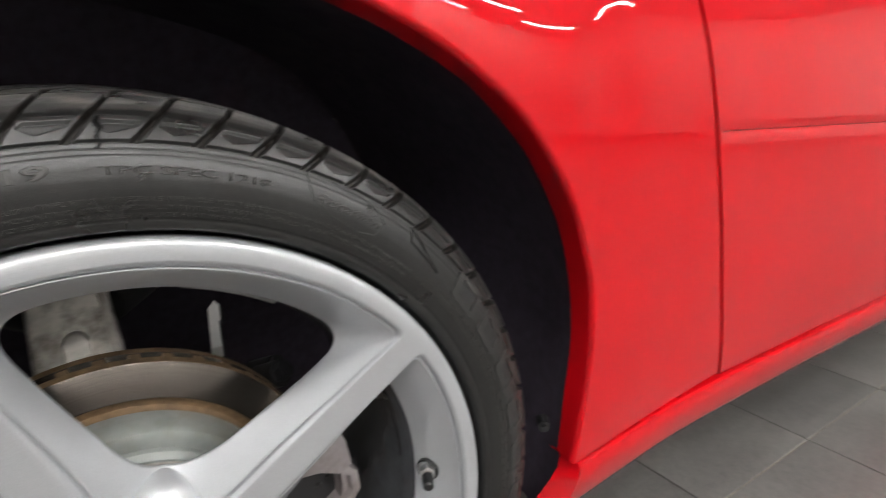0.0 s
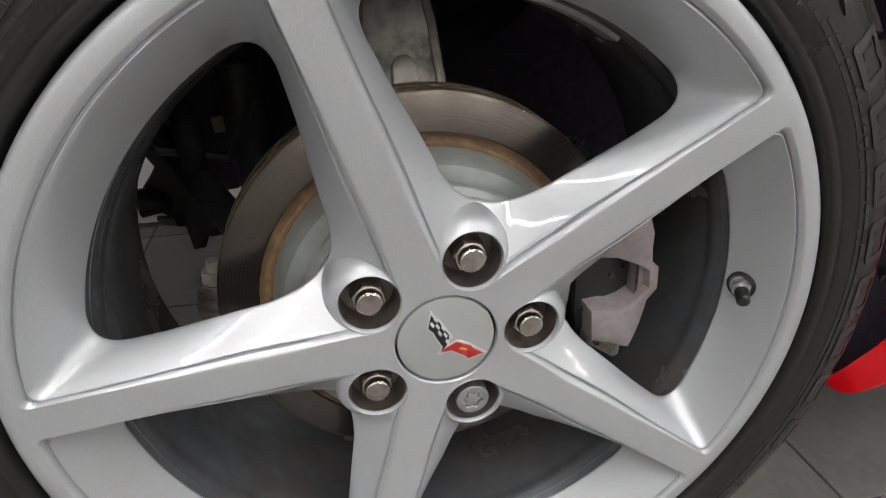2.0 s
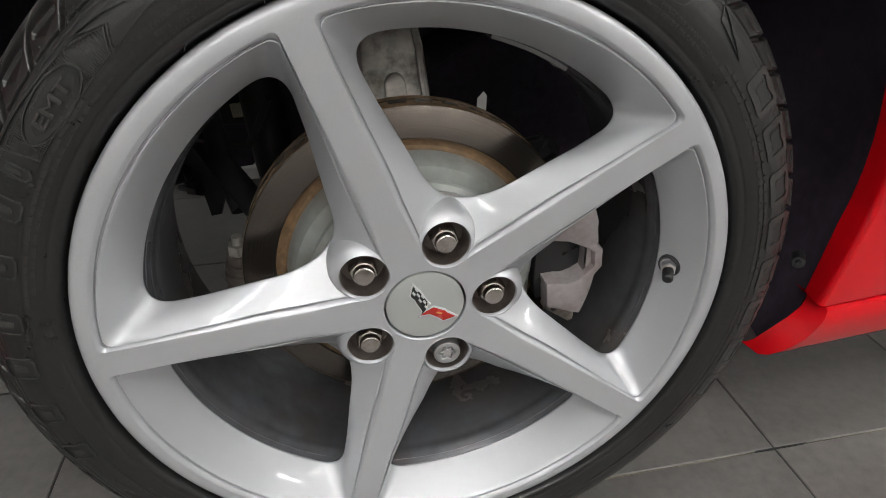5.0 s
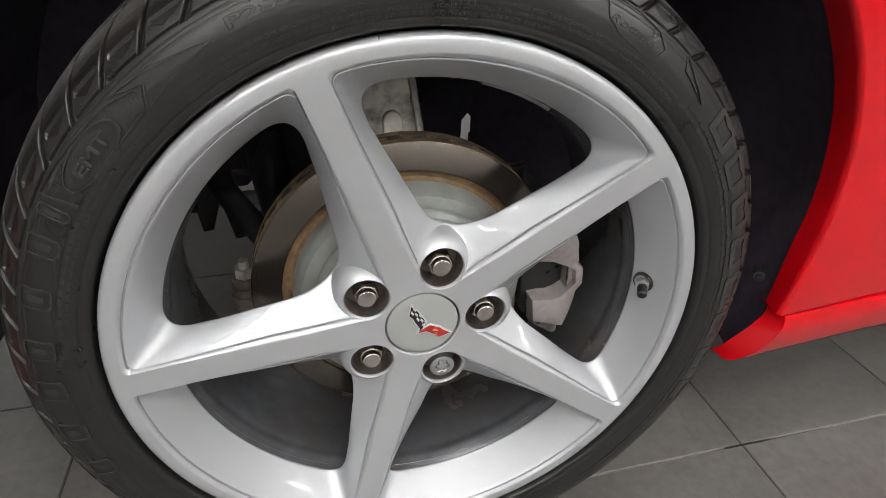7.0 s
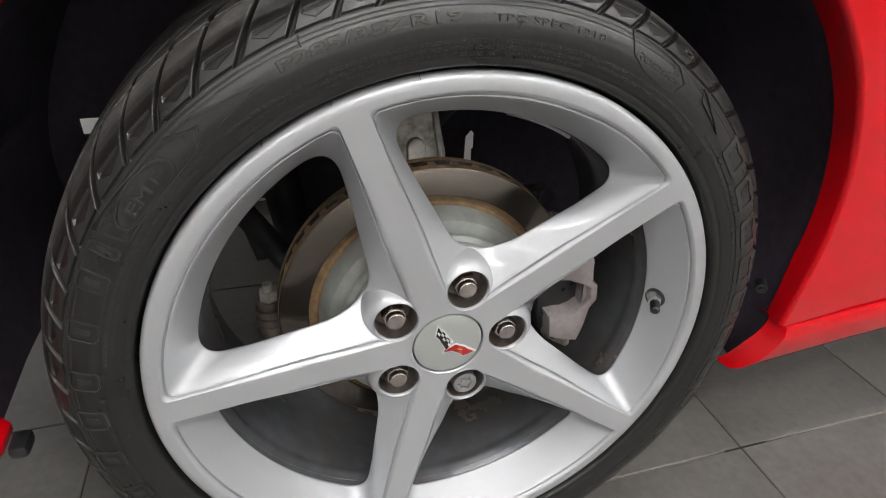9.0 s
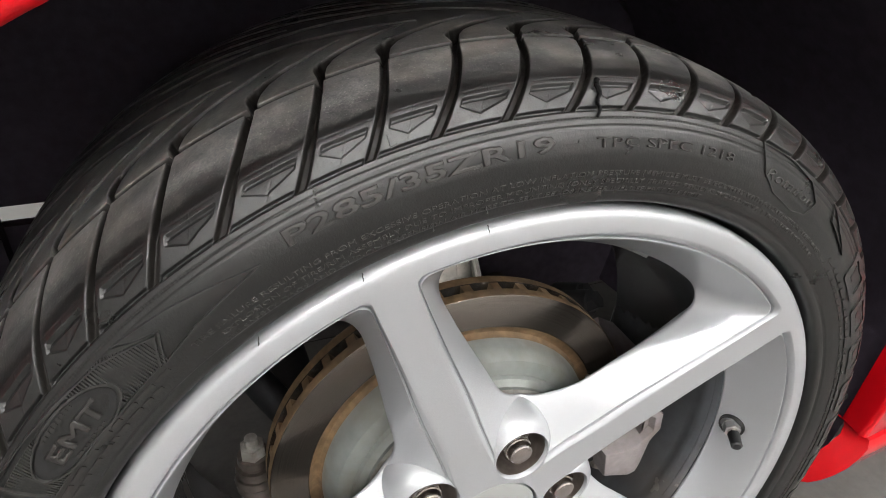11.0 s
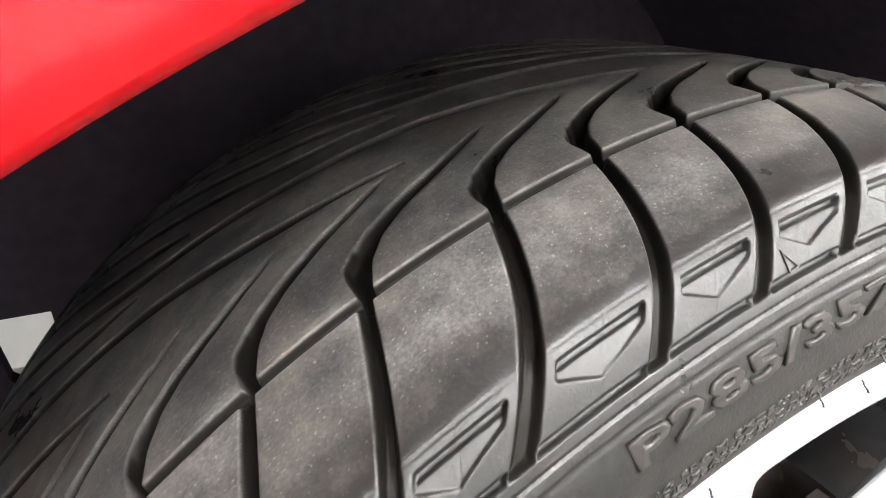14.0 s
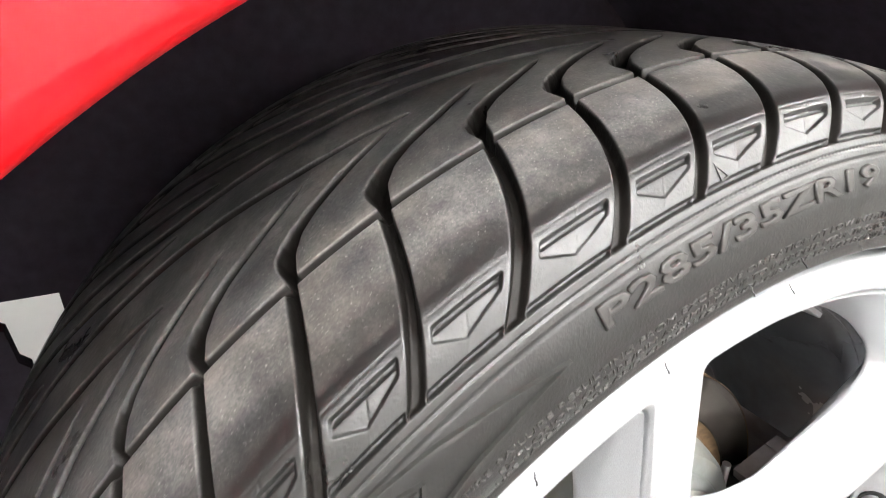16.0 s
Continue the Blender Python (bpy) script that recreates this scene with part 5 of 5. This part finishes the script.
# ---- axle parts behind the disc ----
def axle():
    # Cast upright above the disc.
    bm = plate(bmesh.new(), [(-0.036, 0.440), (0.024, 0.440), (0.0225, 0.490), (0.0205, 0.525), (0.0150, 0.556), (0.002, 0.572), (-0.018, 0.572), (-0.029, 0.556), (-0.034, 0.525), (-0.0355, 0.490)], 0.0, 0.050, 0.007)

    def lean(mesh):
        # The casting leans inwards above the disc.
        for vert in mesh.verts:
            vert.co.y += 0.1285 + 0.62 * max(0.0, vert.co.z - 0.490)
        return mesh
    up = part("upright", lean(bm), STAINED, car, "stained raw cast aluminium hub carrier")
    bm = plate(bmesh.new(), [(0.0160, 0.440), (0.0215, 0.440), (0.0200, 0.490), (0.0178, 0.525), (0.0130, 0.550), (0.0085, 0.550), (0.0128, 0.522), (0.0145, 0.490)], -0.0035, 0.002, 0.0015)
    part("rib", lean(bm), CAST, up, "narrow bright casting rib")
    arch = [(-0.007 + 0.0090 * math.cos(radians(q)), 0.4975 + 0.0090 * math.sin(radians(q))) for q in range(0, 181, 15)]
    bm = plate(bmesh.new(), [(0.0020, 0.4800)] + arch + [(-0.0160, 0.4800)], -0.0045, 0.002, 0.0020)
    part("boss", lean(bm), STAINED, up, "rounded casting mark")
    bm = bmesh.new()
    rod(bm, (0.0, 0.128, HUB_Z), (0.0, 0.20, HUB_Z), 0.085, 0.07, 48)
    part("hub_bearing", bm, CAST, up)

    def arm(name, pts, r, mat, label, n=18):
        bm = bmesh.new()
        for a, b in zip(pts, pts[1:]):
            rod(bm, a, b, r, n=n)
        for p in pts[1:-1]:
            bmesh.ops.create_uvsphere(bm, u_segments=n, v_segments=10, radius=r, matrix=Matrix.Translation(p))
        return part(name, bm, mat, car, label)
    arm("lower_arm", [(-0.02, 0.17, 0.235), (-0.10, 0.30, 0.225), (-0.16, 0.46, 0.235)], 0.020, DARK, "black lower control arm")
    arm("lower_arm", [(0.03, 0.17, 0.235), (0.12, 0.30, 0.225), (0.20, 0.46, 0.235)], 0.020, DARK, "black lower control arm")
    toe = arm("toe_link", [(-0.125, 0.165, 0.352), (-0.175, 0.235, 0.395), (-0.215, 0.33, 0.405)], 0.0135, DARK, "black toe link with a ball joint")
    bm = bmesh.new()
    z = 0.296
    for k, (r, tall) in enumerate(((0.0150, 0.010), (0.0178, 0.006), (0.0160, 0.003), (0.0182, 0.006), (0.0150, 0.003), (0.0165, 0.006), (0.0120, 0.004), (0.0135, 0.006))):
        rod(bm, (-0.160, 0.150, z), (-0.160, 0.150, z + tall), r, r * 0.93, 24)
        z += tall
    boot = part("ball_joint_boot", bm, SEAT, toe, "pale dusty ribbed rubber boot of the ball joint")
    bm = rod(bmesh.new(), (-0.160, 0.150, z), (-0.160, 0.150, z + 0.010), 0.0105, 0.0100, 6)
    rod(bm, (-0.160, 0.150, z + 0.010), (-0.160, 0.150, z + 0.018), 0.0055, 0.0050, 14)
    part("stud_nut", bm, CAST, boot, "dusty hexagon nut on the stud")
    arm("stabiliser_link", [(-0.158, 0.20, 0.360), (-0.176, 0.24, 0.405), (-0.186, 0.28, 0.450)], 0.0110, DARK, "black stabiliser link")
    arm("upper_arm", [(-0.02, 0.20, 0.50), (-0.11, 0.33, 0.505), (-0.15, 0.42, 0.515)], 0.016, DARK, "black upper control arm")
    arm("upper_arm", [(0.02, 0.20, 0.50), (0.12, 0.34, 0.505), (0.20, 0.45, 0.53)], 0.016, DARK, "black upper control arm")
    arm("shock_absorber", [(-0.105, 0.30, 0.22), (-0.130, 0.33, 0.36), (-0.14, 0.345, 0.47)], 0.024, DARK, "black shock absorber")
    arm("brake_pipe", [(-0.12, 0.24, 0.46), (-0.150, 0.27, 0.40), (-0.205, 0.25, 0.418), (-0.235, 0.30, 0.44)], 0.004, DARK, "thin black brake hose", 8)
    bm = bmesh.new()
    plate(bm, [(-0.235, 0.372), (-0.15, 0.372), (-0.145, 0.44), (-0.165, 0.50), (-0.21, 0.51), (-0.245, 0.46)], 0.418, 0.448, 0.006)
    bracket = part("chassis_bracket", bm, DARK, car, "black chassis bracket")
    # Cream plate stands in for a small bright opening by the bracket.
    bm = plate(bmesh.new(), [(-0.1833, 0.4007), (-0.1620, 0.4031), (-0.1694, 0.3844), (-0.1817, 0.3842)], 0.412, 0.4185, 0.001)
    part("bright_gap_plate", bm, CREAM, bracket, "small pale cream plate in place of a bright gap")
    # Hanger with its rubber boot, black against the lit floor beyond.
    bm = plate(bmesh.new(), [(-0.3097, 0.2765), (-0.3040, 0.2860), (-0.3127, 0.3024), (-0.3153, 0.3104), (-0.3027, 0.3542), (-0.2007, 0.3503), (-0.2409, 0.1947), (-0.2568, 0.1497), (-0.2749, 0.1474), (-0.2794, 0.1867), (-0.2992, 0.2079), (-0.3250, 0.2200), (-0.3300, 0.2512)], 0.605, 0.640, 0.005)
    bmesh.ops.triangulate(bm, faces=[f for f in bm.faces if len(f.verts) > 6])
    hanger = part("exhaust_hanger", bm, DARK, car, "black exhaust hanger bracket")
    bm = bmesh.new()
    bmesh.ops.create_uvsphere(bm, u_segments=24, v_segments=14, radius=1.0, matrix=Matrix.Translation((-0.316, 0.600, 0.2380)) @ Matrix.Rotation(radians(18), 4, "Y") @ Matrix.Diagonal((0.030, 0.022, 0.0185, 1)))
    rod(bm, (-0.330, 0.588, 0.226), (-0.296, 0.588, 0.234), 0.0085, 0.0100, 14)
    part("hanger_boot", bm, DARKRUBBER, hanger, "black rubber boot")
    bm = bmesh.new()
    rod(bm, (-0.292, 0.585, 0.212), (-0.312, 0.605, 0.207), 0.006, 0.005, 8)
    rod(bm, (-0.275, 0.57, 0.216), (-0.292, 0.585, 0.212), 0.0105, n=6)
    part("link_bolt", bm, DARK, car, "black threaded link bolt")
    arm("drive_shaft", [(0.0, 0.20, HUB_Z), (0.0, 0.46, HUB_Z + 0.005)], 0.022, DARK, "black drive shaft")
    # Unseen boxes added to block light from the floor beneath the car.
    bm = box(bmesh.new(), (-0.14, 0.475, 0.22), (0.12, 0.95, 0.60), 0.02)
    box(bm, (0.225, 0.475, 0.20), (0.44, 0.60, 0.60), 0.01)
    part("under_shade_boxes", bm, DARK, car, "unseen black boxes that keep the floor dark")
    # Another unseen box, added low down to shade the near floor.
    bm = box(bmesh.new(), (-0.28, 0.95, 0.17), (0.22, 1.25, 0.47), 0.03)
    part("far_shade_box", bm, DARK, car, "unseen black box that shades the floor")
    bm = box(bmesh.new(), (-0.80, 0.05, 0.462), (-0.40, 1.0, 0.475), 0.004)
    part("rear_undertray", bm, LINER, car, "black rear undertray")
    bm = box(bmesh.new(), (0.46, 0.10, 0.165), (1.95, 1.0, 0.205), 0.006)
    part("floor_pan", bm, DARK, car, "black underbody floor pan")
    # Unseen deck and centre panel close the body and block ceiling light.
    bm = box(bmesh.new(), (-0.80, 0.12, 0.965), (1.95, 1.0, 0.985), 0.004)
    part("deck", bm, RED, car)
    bm = box(bmesh.new(), (-0.80, 0.985, 0.462), (1.95, 1.0, 0.965), 0.004)
    part("centre_light_block", bm, LINER, car)


axle()

# ---- white slab added for the bright floor patches behind the car ----
board = part("bright_floor_slab", box(bmesh.new(), (-1.25, 1.08, 0.0), (0.95, 2.60, 0.03), 0.003), PLASTER, None, smooth=False)
tagged(board, "flat white slab added for bright patches on the floor tiles", "board")

# ---- floor tiles, last ----
PX, PY, GX, GY = 0.3070, 0.3070, 0.4770, 0.0800
slab = part("floor", box(bmesh.new(), (X0 - 0.2, Y0 - 0.2, -0.15), (X1 + 0.2, Y1 + 0.2, -0.0022)), GROUT, None, smooth=False)
tagged(slab, "grey porcelain tile floor with sandy grout", "floor", kind="structure")


def tile_verts(x, y, w=0.3042, d=0.3042, b=0.0010):
    hx, hy = w / 2, d / 2
    v = [(x - hx, y - hy, -0.006), (x + hx, y - hy, -0.006), (x + hx, y + hy, -0.006), (x - hx, y + hy, -0.006),
         (x - hx, y - hy, -b), (x + hx, y - hy, -b), (x + hx, y + hy, -b), (x - hx, y + hy, -b),
         (x - hx + b, y - hy + b, 0), (x + hx - b, y - hy + b, 0), (x + hx - b, y + hy - b, 0), (x - hx + b, y + hy - b, 0)]
    f = [(8, 9, 10, 11)]
    for lo, hi in ((0, 4), (4, 8)):
        f += [(lo + i, lo + (i + 1) % 4, hi + (i + 1) % 4, hi + i) for i in range(4)]
    return v, f


tile_mesh = mesh_of("tile", *tile_verts(0, 0), TILE, smooth=False)
rest_v, rest_f = [], []
for i in range(-18, 29):
    for j in range(-15, 21):
        x, y = GX + PX * (i + 0.5), GY + PY * (j + 0.5)
        if not (X0 < x < X1 and Y0 < y < Y1):
            continue
        if -7 <= i <= 6 and -5 <= j <= 10:
            ob = put("tile", tile_mesh, slab)
            ob.location = (x, y, random.uniform(-0.0002, 0.0002))
        else:
            v, f = tile_verts(x, y)
            rest_f += [tuple(q + len(rest_v) for q in g) for g in f]
            rest_v += v
tagged(put("far_tiles", mesh_of("far_tiles", rest_v, rest_f, TILE, smooth=False), slab, "more of the same grey tiles"), kind="stuff")
bm = bmesh.new()
for i in range(-7, 8):
    box(bm, (GX + PX * i - 0.0016, -1.4, -0.004), (GX + PX * i + 0.0016, 3.0, -0.0016))
for j in range(-4, 10):
    if j != 0:
        for i in range(-7, 7):
            box(bm, (GX + PX * i + 0.0016, GY + PY * j - 0.0016, -0.004), (GX + PX * (i + 1) - 0.0016, GY + PY * j + 0.0016, -0.0016))
tagged(part("dark_grout", bm, OLDGROUT, slab, "grimy dark grout in the joints", smooth=False), kind="stuff")
bm = bmesh.new()
plate_pts = [(0.447, 0.0795), (0.520, 0.0790), (0.525, 0.0805), (0.449, 0.0812)]
f = bm.faces.new([bm.verts.new((x, y, 0.0004)) for x, y in plate_pts])
got = bmesh.ops.extrude_face_region(bm, geom=[f])["geom"]
bmesh.ops.translate(bm, vec=(0, 0, -0.003), verts=[g for g in got if isinstance(g, bmesh.types.BMVert)])
part("rubber_mark", bm, BLACK, slab, "dark scuff along a joint")
